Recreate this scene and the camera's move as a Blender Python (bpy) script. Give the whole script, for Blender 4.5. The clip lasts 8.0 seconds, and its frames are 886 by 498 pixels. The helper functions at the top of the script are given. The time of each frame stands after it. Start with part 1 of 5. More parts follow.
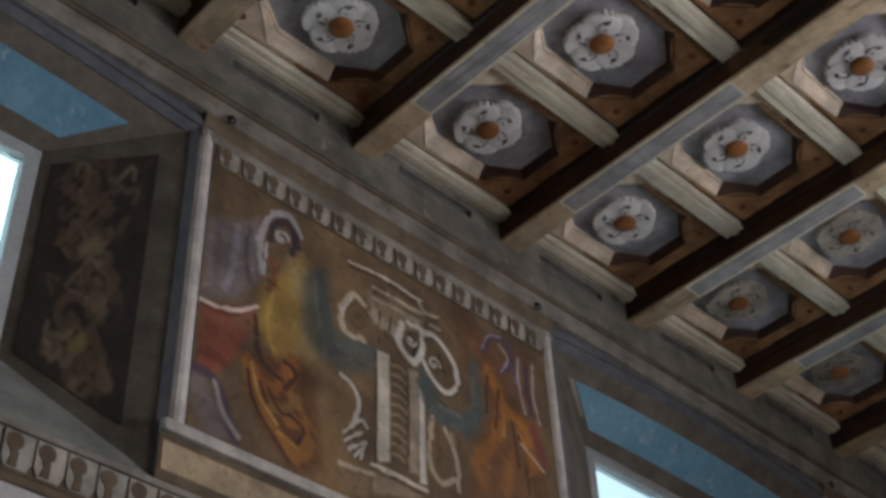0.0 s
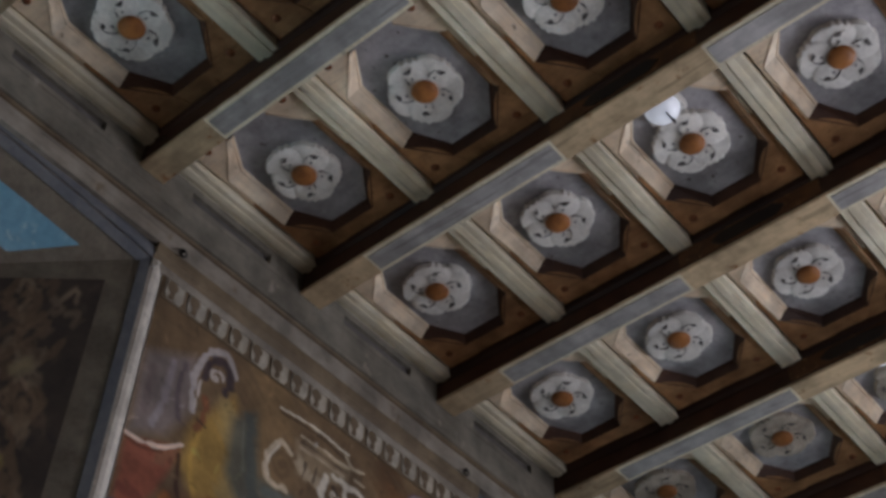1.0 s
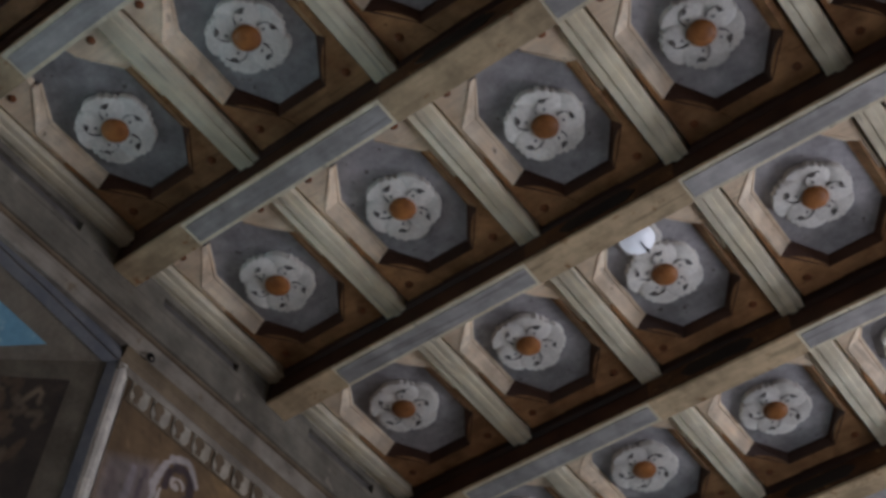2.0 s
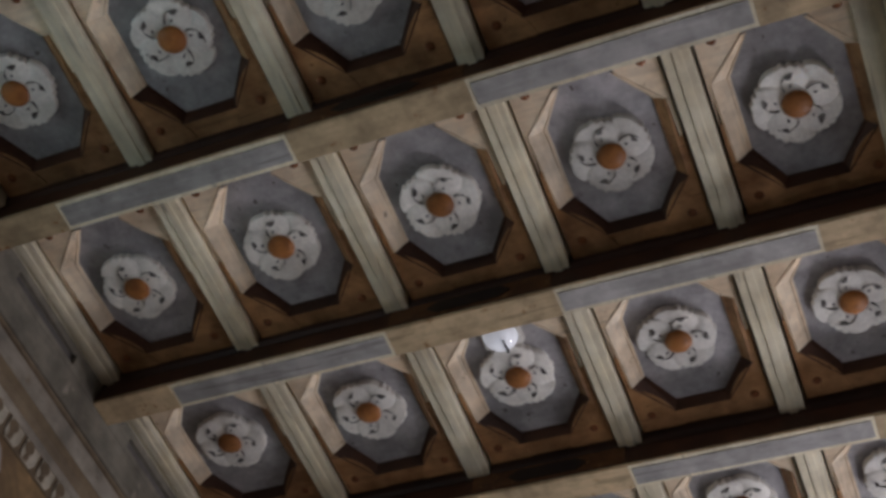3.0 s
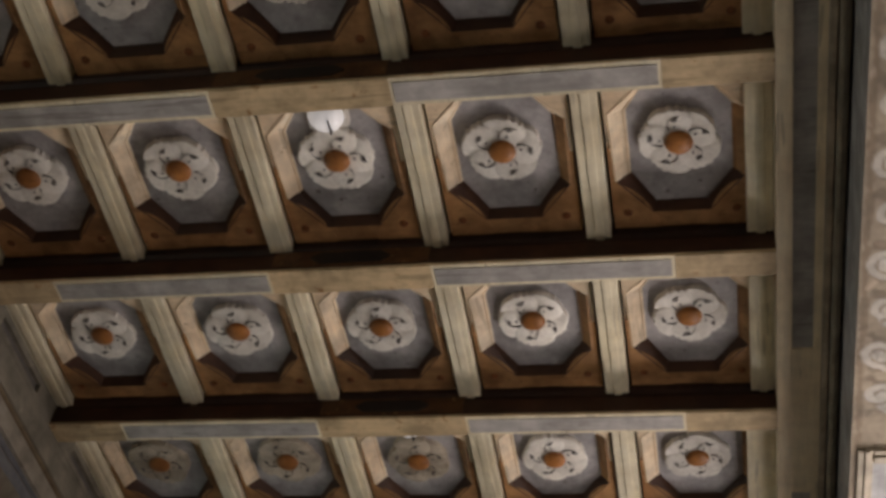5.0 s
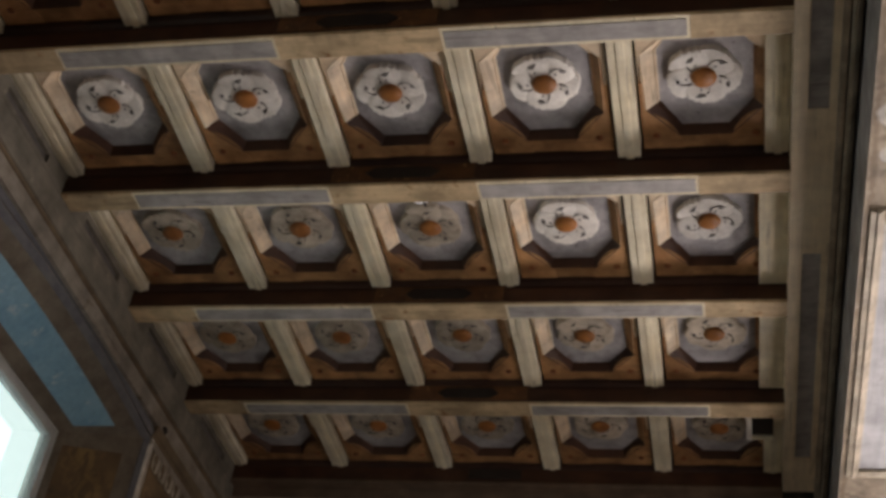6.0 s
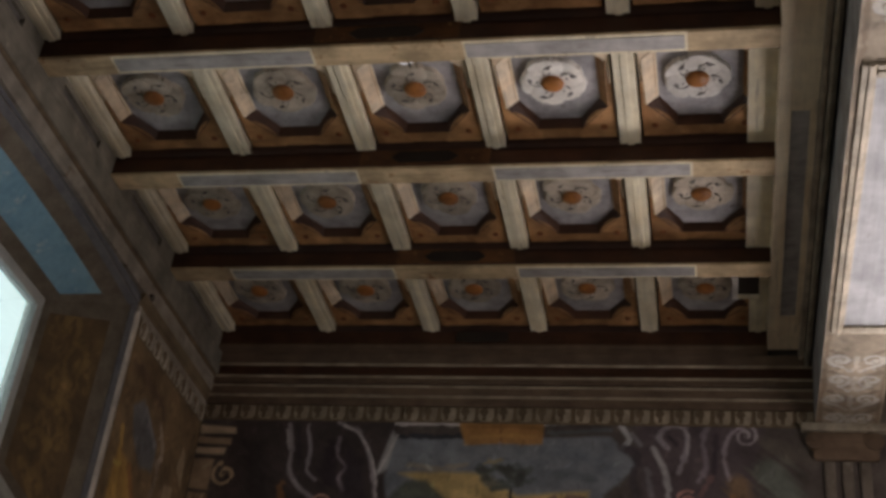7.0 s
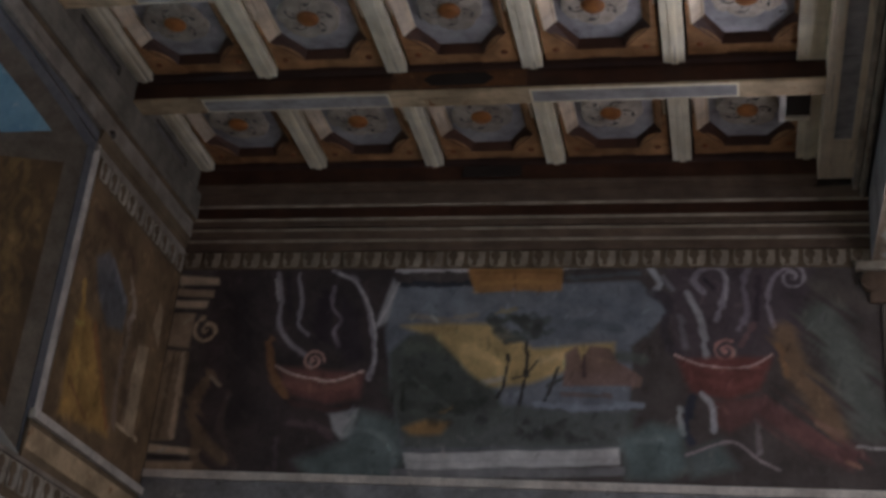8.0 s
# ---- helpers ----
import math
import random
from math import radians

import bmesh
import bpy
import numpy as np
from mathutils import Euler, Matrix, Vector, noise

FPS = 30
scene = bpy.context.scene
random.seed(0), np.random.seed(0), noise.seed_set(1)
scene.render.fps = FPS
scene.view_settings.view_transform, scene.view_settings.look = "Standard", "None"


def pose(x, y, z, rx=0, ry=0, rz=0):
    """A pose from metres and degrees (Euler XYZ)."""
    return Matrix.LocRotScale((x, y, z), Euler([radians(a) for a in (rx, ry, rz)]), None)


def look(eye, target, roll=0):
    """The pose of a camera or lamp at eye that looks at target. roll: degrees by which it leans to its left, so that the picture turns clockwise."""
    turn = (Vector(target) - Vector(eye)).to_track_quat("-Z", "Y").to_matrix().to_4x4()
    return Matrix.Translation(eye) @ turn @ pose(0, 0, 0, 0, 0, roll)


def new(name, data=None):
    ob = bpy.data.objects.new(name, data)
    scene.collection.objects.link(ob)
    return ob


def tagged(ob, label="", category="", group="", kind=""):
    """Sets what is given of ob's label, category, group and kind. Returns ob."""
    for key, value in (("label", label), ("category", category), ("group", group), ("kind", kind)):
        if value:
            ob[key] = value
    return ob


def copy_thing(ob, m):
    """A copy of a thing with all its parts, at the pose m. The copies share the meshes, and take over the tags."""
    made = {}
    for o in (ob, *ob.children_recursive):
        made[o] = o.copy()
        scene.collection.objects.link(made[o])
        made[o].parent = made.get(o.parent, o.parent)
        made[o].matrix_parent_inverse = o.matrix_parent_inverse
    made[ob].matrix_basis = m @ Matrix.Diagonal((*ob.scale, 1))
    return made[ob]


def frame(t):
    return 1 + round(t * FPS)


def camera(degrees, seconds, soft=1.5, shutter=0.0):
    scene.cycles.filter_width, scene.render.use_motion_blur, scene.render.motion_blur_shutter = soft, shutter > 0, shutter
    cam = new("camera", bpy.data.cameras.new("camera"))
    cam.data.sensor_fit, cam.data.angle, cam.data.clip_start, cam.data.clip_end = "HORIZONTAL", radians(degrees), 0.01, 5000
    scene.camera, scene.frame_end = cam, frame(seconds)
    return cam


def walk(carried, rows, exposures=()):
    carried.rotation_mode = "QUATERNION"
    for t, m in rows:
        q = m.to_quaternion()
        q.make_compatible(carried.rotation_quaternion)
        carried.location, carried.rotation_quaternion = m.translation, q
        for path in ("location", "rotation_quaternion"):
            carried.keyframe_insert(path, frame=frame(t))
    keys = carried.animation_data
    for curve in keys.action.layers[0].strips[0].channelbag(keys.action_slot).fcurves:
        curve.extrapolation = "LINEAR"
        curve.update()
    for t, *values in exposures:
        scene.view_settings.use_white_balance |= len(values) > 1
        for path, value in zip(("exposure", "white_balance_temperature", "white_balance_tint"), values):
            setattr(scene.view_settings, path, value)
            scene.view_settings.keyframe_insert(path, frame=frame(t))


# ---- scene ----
cam = camera(36.3, 8.0, soft=3.4)
PATH = [
    (0, (2.864, -2.501, 1.413), (1.821, -1.425, 2.739), -3.1),
    (0.5, (2.897, -2.513, 1.443), (1.959, -1.455, 2.857), -0.3),
    (1, (2.939, -2.532, 1.468), (2.045, -1.511, 2.937), 1.8),
    (1.5, (2.93, -2.553, 1.48), (2.075, -1.54, 2.978), 0.9),
    (2, (2.944, -2.549, 1.48), (2.16, -1.603, 3.058), 3.6),
    (2.2, (2.952, -2.554, 1.476), (2.219, -1.616, 3.084), 6.2),
    (3.5, (2.967, -2.536, 1.524), (2.461, -1.539, 3.183), 14.9),
    (4, (2.954, -2.534, 1.538), (2.557, -1.532, 3.223), 16.9),
    (4.5, (2.95, -2.521, 1.562), (2.554, -1.393, 3.165), 13.9),
    (4.8, (2.945, -2.51, 1.567), (2.543, -1.296, 3.105), 12.1),
    (5, (2.937, -2.489, 1.582), (2.542, -1.206, 3.064), 10.3),
    (5.2, (2.932, -2.486, 1.582), (2.536, -1.133, 3.001), 9.6),
    (6.3, (2.945, -2.406, 1.611), (2.51, -0.85, 2.79), 8.4),
    (6.5, (2.917, -2.395, 1.601), (2.493, -0.809, 2.743), 7.4),
    (7, (2.916, -2.378, 1.603), (2.511, -0.747, 2.687), 7.0),
    (7.5, (2.915, -2.435, 1.604), (2.526, -0.73, 2.572), 5.0),
    (7.6, (2.917, -2.401, 1.608), (2.498, -0.681, 2.538), 5.4),
    (7.7, (2.885, -2.118, 1.748), (2.451, -0.395, 2.666), 5.7),
    (7.8, (2.838, -1.917, 1.867), (2.402, -0.187, 2.771), 6.0),
    (7.9, (2.813, -1.754, 1.955), (2.379, -0.02, 2.851), 6.0),
    (8, (2.789, -1.609, 2.045), (2.359, 0.14, 2.916), 5.7),
]
EXPOSURES = [
    (0.0, -0.78, 6050, 11),
    (2.0, -0.94, 5950, 11),
    (3.5, -0.93, 6700, 13),
    (5.0, -0.88, 7600, 13),
    (6.5, -0.86, 7200, 15),
    (7.0, -0.90, 7100, 14),
    (7.5, -0.80, 6900, 12),
    (8.0, -0.86, 5900, 14),
]
walk(cam, [(t, look(eye, target, roll)) for t, eye, target, roll in PATH], EXPOSURES)

# ---- plan ----
BAY, COLUMN = 0.85, 0.621          # coffer pitch along and across the room
BEAM0 = -0.03                      # near edge of the beam before the fifth bay
ZSOFFIT, ZBOARD, ZGROUND = 5.31, 5.45, 5.487
COL1 = 0.34
END, NEAR, RIGHT = 4.33, -3.46, 3.15
WALL = -0.06                       # face of the painted wall with the windows
ROWS = range(-4, 5)

# ---- light ----
world = bpy.data.worlds.new("daylight")
scene.world = world
world.use_nodes = True
wn = world.node_tree.nodes
sky = wn.new("ShaderNodeTexSky")
sky.sky_type, sky.sun_disc = "NISHITA", False
sky.sun_elevation, sky.sun_rotation = radians(40), radians(90)
wn["Background"].inputs["Strength"].default_value = 0.10
world.node_tree.links.new(sky.outputs[0], wn["Background"].inputs["Color"])

sun = new("sun", bpy.data.lights.new("sun", "SUN"))
sun.data.energy, sun.data.angle, sun.data.color = 2.0, radians(0.5), (1, 0.95, 0.88)
sun.matrix_world = look((-6, -12, 9), (0, 0, 0))


def window_light(name, eye, target, width, height, watts, color):
    lamp = new(name, bpy.data.lights.new(name, "AREA"))
    lamp.data.shape, lamp.data.size, lamp.data.size_y = "RECTANGLE", width, height
    lamp.data.energy, lamp.data.color = watts, color
    lamp.matrix_world = look(eye, target)
    return lamp


SKYBLUE = (0.66, 0.93, 0.99)
window_light("window_daylight", (-0.40, 2.185, 4.315), (1.0, 2.185, 4.315), 1.15, 0.86, 7.0, SKYBLUE)
window_light("window_daylight", (-0.40, -1.7375, 4.315), (1.0, -1.7375, 4.315), 1.15, 0.86, 13.0, SKYBLUE)
window_light("unseen_aisle_light", (4.82, END + 0.55, 3.15), (4.62, 0.0, 3.40), 1.25, 1.8, 500, (1.0, 0.965, 1.02))
window_light("unseen_aisle_light", (5.62, 1.55, 2.5), (2.0, 1.55, 3.0), 1.5, 2.4, 70, (1.0, 0.965, 1.02))


# ---- materials ----
def material(name, a, b, rough=0.7, scale=4.0, grain=90.0, stretch=(1, 1, 1), bump=0.25, metal=0.0, wear=None, wear_at=0.62, each=0.12, soot=0.0):
    """Two tones mixed by large stains, a fine grain that also gives relief, and optional worn spots."""
    m = bpy.data.materials.new(name)
    m.use_nodes = True
    n, l = m.node_tree.nodes, m.node_tree.links
    bsdf = n["Principled BSDF"]
    geo = n.new("ShaderNodeNewGeometry")
    info = n.new("ShaderNodeObjectInfo")
    mapping = n.new("ShaderNodeMapping")
    mapping.inputs["Scale"].default_value = stretch
    l.new(geo.outputs["Position"], mapping.inputs["Vector"])

    def noise_node(s, detail, plain=False):
        t = n.new("ShaderNodeTexNoise")
        t.inputs["Scale"].default_value, t.inputs["Detail"].default_value, t.inputs["Roughness"].default_value = s, detail, 0.62
        l.new((geo.outputs["Position"] if plain else mapping.outputs["Vector"]), t.inputs["Vector"])
        return t.outputs["Fac"]

    def ramp(fac, lo, hi):
        r = n.new("ShaderNodeMapRange")
        r.inputs["From Min"].default_value, r.inputs["From Max"].default_value = lo, hi
        l.new(fac, r.inputs["Value"])
        return r.outputs["Result"]

    def mix(fac, x, y, mode="MIX"):
        k = n.new("ShaderNodeMix")
        k.data_type, k.blend_type = "RGBA", mode
        for value, socket in ((fac, k.inputs[0]), (x, k.inputs[6]), (y, k.inputs[7])):
            if isinstance(value, (float, int)):
                socket.default_value = value
            elif isinstance(value, tuple):
                socket.default_value = (*value, 1)
            else:
                l.new(value, socket)
        return k.outputs[2]

    big, fine = noise_node(scale, 5, True), noise_node(grain, 6)
    color = mix(ramp(big, 0.36, 0.64), a, b)
    tone = n.new("ShaderNodeMapRange")
    woody = stretch != (1, 1, 1)
    tone.inputs["To Min"].default_value, tone.inputs["To Max"].default_value = (0.84, 1.14) if woody else (0.86, 1.14)
    tone.inputs["From Min"].default_value, tone.inputs["From Max"].default_value = 0.25, 0.75
    l.new(fine, tone.inputs["Value"])
    color = mix(1.0, color, tone.outputs["Result"], "MULTIPLY")
    vary = n.new("ShaderNodeMapRange")
    vary.inputs["To Min"].default_value, vary.inputs["To Max"].default_value = 1 - each, 1 + each
    l.new(info.outputs["Random"], vary.inputs["Value"])
    color = mix(1.0, color, vary.outputs["Result"], "MULTIPLY")
    if wear:
        color = mix(ramp(noise_node(scale * 3.1, 8, True), wear_at, wear_at + 0.07), color, wear)
    if soot:
        grime = n.new("ShaderNodeMapRange")
        grime.inputs["From Min"].default_value, grime.inputs["From Max"].default_value = 0.36, 0.62
        grime.inputs["To Min"].default_value, grime.inputs["To Max"].default_value = 1 - soot, 1.08
        l.new(noise_node(6.5, 7, True), grime.inputs["Value"])
        color = mix(1.0, color, grime.outputs["Result"], "MULTIPLY")
        warm = n.new("ShaderNodeMapRange")
        warm.inputs["From Min"].default_value, warm.inputs["From Max"].default_value = 0.56, 0.70
        warm.inputs["To Max"].default_value = 0.55 * soot
        l.new(noise_node(17.0, 8, True), warm.inputs["Value"])
        color = mix(warm.outputs["Result"], color, (0.07, 0.035, 0.016))
        if woody:
            split = n.new("ShaderNodeMapRange")
            split.inputs["From Min"].default_value, split.inputs["From Max"].default_value = 0.655, 0.675
            split.inputs["To Max"].default_value = 0.3
            l.new(noise_node(24.0, 2), split.inputs["Value"])
            color = mix(split.outputs["Result"], color, (0.035, 0.02, 0.012))
    l.new(color, bsdf.inputs["Base Color"])
    bsdf.inputs["Roughness"].default_value, bsdf.inputs["Metallic"].default_value = rough, metal
    bsdf.inputs["Specular IOR Level"].default_value = 0.28
    relief = n.new("ShaderNodeBump")
    relief.inputs["Strength"].default_value, relief.inputs["Distance"].default_value = bump, 0.004
    l.new(fine, relief.inputs["Height"])
    l.new(relief.outputs["Normal"], bsdf.inputs["Normal"])
    return m


ALONG_X, ALONG_Y = (0.08, 1, 1), (1, 0.08, 1)
CREAM = material("cream_painted_wood", (0.80, 0.745, 0.58), (0.70, 0.62, 0.44), 0.6, 5, 45, ALONG_Y, wear=(0.40, 0.30, 0.18), wear_at=0.68, bump=0.08, soot=0.14)
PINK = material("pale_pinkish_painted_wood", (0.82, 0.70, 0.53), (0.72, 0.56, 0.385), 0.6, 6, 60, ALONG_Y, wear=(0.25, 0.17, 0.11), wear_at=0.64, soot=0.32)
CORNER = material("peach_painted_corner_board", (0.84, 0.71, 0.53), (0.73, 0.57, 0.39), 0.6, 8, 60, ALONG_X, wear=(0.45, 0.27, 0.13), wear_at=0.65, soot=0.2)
STAIN_AND_SHADE = material("brown_stained_shaded_board", (0.50, 0.275, 0.125), (0.33, 0.165, 0.07), 0.6, 8, 60, ALONG_X, wear=(0.24, 0.115, 0.045), wear_at=0.62, soot=0.4)
STUD = material("red_brown_painted_stud", (0.24, 0.085, 0.03), (0.16, 0.058, 0.022), 0.5, 12, 80)
BROWN = material("red_brown_painted_wood", (0.17, 0.075, 0.03), (0.08, 0.036, 0.018), 0.55, 9, 60, ALONG_X, wear=(0.30, 0.17, 0.07), wear_at=0.60)
DARK = material("dark_stained_wood", (0.060, 0.027, 0.016), (0.030, 0.014, 0.010), 0.5, 4, 60, ALONG_X)
BLACK = material("blackened_wood", (0.022, 0.018, 0.016), (0.036, 0.028, 0.022), 0.5, 6, 60, ALONG_X)
GREY = material("blue_grey_painted_wood", (0.44, 0.43, 0.44), (0.32, 0.312, 0.318), 0.6, 7, 50, wear=(0.13, 0.11, 0.10), wear_at=0.63, soot=0.34)
GREYBAND = material("blue_grey_painted_band", (0.45, 0.435, 0.42), (0.37, 0.355, 0.34), 0.6, 6, 60, ALONG_X, wear=(0.45, 0.40, 0.32), wear_at=0.67, soot=0.35)
OCHRE = material("ochre_painted_wood", (0.64, 0.49, 0.30), (0.54, 0.41, 0.25), 0.6, 6, 60, ALONG_X, wear=(0.34, 0.18, 0.08), wear_at=0.61, soot=0.4)
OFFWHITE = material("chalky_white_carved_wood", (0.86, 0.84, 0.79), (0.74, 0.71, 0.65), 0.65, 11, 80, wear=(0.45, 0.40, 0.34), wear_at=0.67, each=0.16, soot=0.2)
YELLOWED_DIM = material("yellowed_dimmed_carved_wood", (0.56, 0.50, 0.41), (0.44, 0.38, 0.30), 0.65, 11, 80, wear=(0.30, 0.25, 0.19), wear_at=0.64, each=0.2, soot=0.4)
ORANGE = material("orange_painted_wood", (0.40, 0.16, 0.045), (0.24, 0.095, 0.03), 0.5, 20, 90, each=0.2)
HOLLOW_TONE = material("dark_hollow_tone", (0.10, 0.090, 0.085), (0.15, 0.138, 0.13), 0.8, 20, 90)
FASCIA = material("grey_green_painted_board", (0.26, 0.24, 0.195), (0.19, 0.17, 0.135), 0.65, 3, 50, ALONG_Y, wear=(0.36, 0.32, 0.26), wear_at=0.62, soot=0.4)
FASCIA_LIGHT = material("pale_painted_board", (0.40, 0.36, 0.30), (0.30, 0.26, 0.21), 0.65, 3, 50, ALONG_Y, wear=(0.20, 0.15, 0.10), wear_at=0.62, soot=0.4)
MOULD = material("brown_painted_moulding", (0.24, 0.18, 0.11), (0.16, 0.115, 0.07), 0.65, 5, 50, ALONG_Y, soot=0.3)
MOULD_X = material("brown_painted_moulding_across", (0.20, 0.138, 0.094), (0.12, 0.083, 0.058), 0.65, 5, 50, ALONG_X)
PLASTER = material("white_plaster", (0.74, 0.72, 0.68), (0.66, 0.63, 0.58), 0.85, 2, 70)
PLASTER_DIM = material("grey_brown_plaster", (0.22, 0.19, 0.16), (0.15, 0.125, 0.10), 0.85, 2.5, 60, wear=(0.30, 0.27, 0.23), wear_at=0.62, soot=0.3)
SILL = material("grey_green_plaster", (0.36, 0.36, 0.33), (0.28, 0.28, 0.25), 0.8, 3, 60, soot=0.25)
STONE_GREY = material("grey_peeling_paint", (0.40, 0.40, 0.41), (0.29, 0.285, 0.28), 0.75, 4, 50, ALONG_Y, wear=(0.48, 0.46, 0.43), wear_at=0.60, soot=0.35)
WHITE_BAND = material("white_painted_border", (0.74, 0.69, 0.61), (0.60, 0.55, 0.48), 0.7, 8, 60, soot=0.3)
BLUE_BAND = material("slate_blue_painted_border", (0.10, 0.105, 0.12), (0.16, 0.16, 0.165), 0.7, 8, 60)
SKY_PANEL = material("sky_blue_fresco", (0.14, 0.29, 0.39), (0.21, 0.37, 0.46), 0.8, 4, 40, wear=(0.34, 0.46, 0.50), wear_at=0.60)
REVEAL = material("taupe_fresco_ground", (0.20, 0.17, 0.13), (0.14, 0.115, 0.085), 0.8, 4, 60, soot=0.3)
EGG = material("painted_egg_moulding", (0.54, 0.50, 0.42), (0.42, 0.37, 0.29), 0.7, 8, 60, soot=0.35)
EGG_DIM = material("brownish_painted_tongues", (0.46, 0.385, 0.29), (0.35, 0.285, 0.205), 0.7, 8, 60, soot=0.35)
EGG_DARK = material("shadow_brown_painted_ground", (0.19, 0.14, 0.09), (0.13, 0.095, 0.06), 0.7, 8, 60)
BOARD = material("smooth_cream_board", (0.84, 0.73, 0.54), (0.74, 0.61, 0.43), 0.6, 3, 40, ALONG_Y, bump=0.1, each=0.03, soot=0.12)
EDGE = material("beige_painted_moulding", (0.55, 0.47, 0.37), (0.42, 0.35, 0.27), 0.6, 5, 50, ALONG_Y, soot=0.4)
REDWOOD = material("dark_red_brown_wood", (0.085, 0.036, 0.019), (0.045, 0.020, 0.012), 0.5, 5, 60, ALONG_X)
PANEL_WHITE = material("pale_grey_cracked_paint", (0.43, 0.44, 0.455), (0.36, 0.37, 0.385), 0.65, 3, 40, ALONG_Y, wear=(0.30, 0.29, 0.28), wear_at=0.66, soot=0.2)
FRAME_CREAM = material("cream_moulded_frame_paint", (0.54, 0.48, 0.38), (0.42, 0.36, 0.27), 0.6, 6, 60, ALONG_Y, wear=(0.18, 0.13, 0.08), wear_at=0.63, soot=0.35)
WINDOW_PAINT = material("pale_grey_window_paint", (0.50, 0.52, 0.50), (0.42, 0.43, 0.41), 0.5, 6, 60)
FLOOR = material("dark_stone_floor", (0.09, 0.07, 0.055), (0.06, 0.048, 0.038), 0.6, 2, 40)
IRON = material("dark_iron", (0.03, 0.028, 0.026), (0.05, 0.04, 0.035), 0.5, 20, 90, metal=0.8)
LAMP = bpy.data.materials.new("lit_white_dome")
LAMP.use_nodes = True
lb = LAMP.node_tree.nodes["Principled BSDF"]
lb.inputs["Base Color"].default_value = (0.8, 0.8, 0.82, 1)
lb.inputs["Emission Color"].default_value = (0.86, 0.90, 1.0, 1)
lb.inputs["Emission Strength"].default_value = 0.55
lb.inputs["Roughness"].default_value = 0.15
GLASS = bpy.data.materials.new("window_glass")
GLASS.use_nodes = True
GLASS.node_tree.nodes["Principled BSDF"].inputs["Transmission Weight"].default_value = 1.0
GLASS.node_tree.nodes["Principled BSDF"].inputs["Roughness"].default_value = 0.02
GLOW = bpy.data.materials.new("bright_hazy_sky")
GLOW.use_nodes = True
gb = GLOW.node_tree.nodes["Principled BSDF"]
gb.inputs["Base Color"].default_value = (0.6, 0.75, 0.8, 1)
gb.inputs["Emission Color"].default_value = (0.70, 0.93, 1.0, 1)
gb.inputs["Emission Strength"].default_value = 1.2


# ---- building helpers ----
def box(bm, x0, x1, y0, y1, z0, z1, bevel=0.0):
    made = bmesh.ops.create_cube(bm, size=1.0)
    for v in made["verts"]:
        v.co = (x0 + (v.co.x + 0.5) * (x1 - x0), y0 + (v.co.y + 0.5) * (y1 - y0), z0 + (v.co.z + 0.5) * (z1 - z0))
    if bevel:
        edges = list({e for v in made["verts"] for e in v.link_edges})
        bmesh.ops.bevel(bm, geom=edges, offset=bevel, segments=2, affect="EDGES", profile=0.6)
    return bm


def block(*size, bevel=0.0):
    return box(bmesh.new(), *size, bevel=bevel)


def prism(points, z0, z1, bm=None, bevel=0.0):
    """A flat piece with the outline given in x and y, from z0 (underside) to z1."""
    bm = bm or bmesh.new()
    low = [bm.verts.new((x, y, z0)) for x, y in points]
    high = [bm.verts.new((x, y, z1)) for x, y in points]
    bm.faces.new(low)
    bm.faces.new(high)
    count = len(points)
    for i in range(count):
        bm.faces.new((low[i], low[(i + 1) % count], high[(i + 1) % count], high[i]))
    bmesh.ops.recalc_face_normals(bm, faces=bm.faces)
    return bm


def profile_y(points, y0, y1):
    """A moulding along y with its section given in x and z."""
    bm = bmesh.new()
    near = [bm.verts.new((x, y0, z)) for x, z in points]
    far = [bm.verts.new((x, y1, z)) for x, z in points]
    count = len(points)
    bm.faces.new(near)
    bm.faces.new(far)
    for i in range(count):
        bm.faces.new((near[i], near[(i + 1) % count], far[(i + 1) % count], far[i]))
    bmesh.ops.recalc_face_normals(bm, faces=bm.faces)
    return bm


def profile_x(points, x0, x1):
    bm = profile_y(points, x0, x1)
    for v in bm.verts:
        v.co = (v.co.y, v.co.x, v.co.z)
    bmesh.ops.recalc_face_normals(bm, faces=bm.faces)
    return bm


def part(name, bm, mat, parent=None, label="", smooth=False):
    data = bpy.data.meshes.new(name)
    bm.to_mesh(data)
    bm.free()
    data.materials.append(mat)
    if smooth:
        for p in data.polygons:
            p.use_smooth = True
    ob = new(name, data)
    if parent:
        ob.parent = parent
    if label:
        ob["label"] = label
    return ob


def holder(name, m, label, category, group="", kind=""):
    ob = new(name)
    ob.empty_display_size = 0.1
    ob.matrix_world = m
    return tagged(ob, label, category, group, kind)


# ---- setting ----
tagged(part("floor", block(-0.9, 5.9, NEAR - 0.4, END + 0.4, -0.15, 0.0), FLOOR), "worn dark stone floor of the hall", "floor", kind="structure")
bm = block(-0.3, RIGHT + 0.7, NEAR - 0.3, END + 0.3, 5.56, 5.70)
tagged(part("ceiling", bm, DARK), "dark boarding above the painted coffers", "ceiling", kind="structure")
tagged(part("ceiling_aisle", block(RIGHT + 0.66, 5.9, NEAR - 0.3, END + 0.3, 5.10, 5.25), PLASTER_DIM), "plain dim plaster ceiling of the side aisle", "ceiling", kind="structure")
tagged(part("wall_south", block(-0.9, 5.9, NEAR - 0.3, NEAR, 0, 5.56), PLASTER_DIM), "plain grey plastered end wall", "wall", kind="structure")
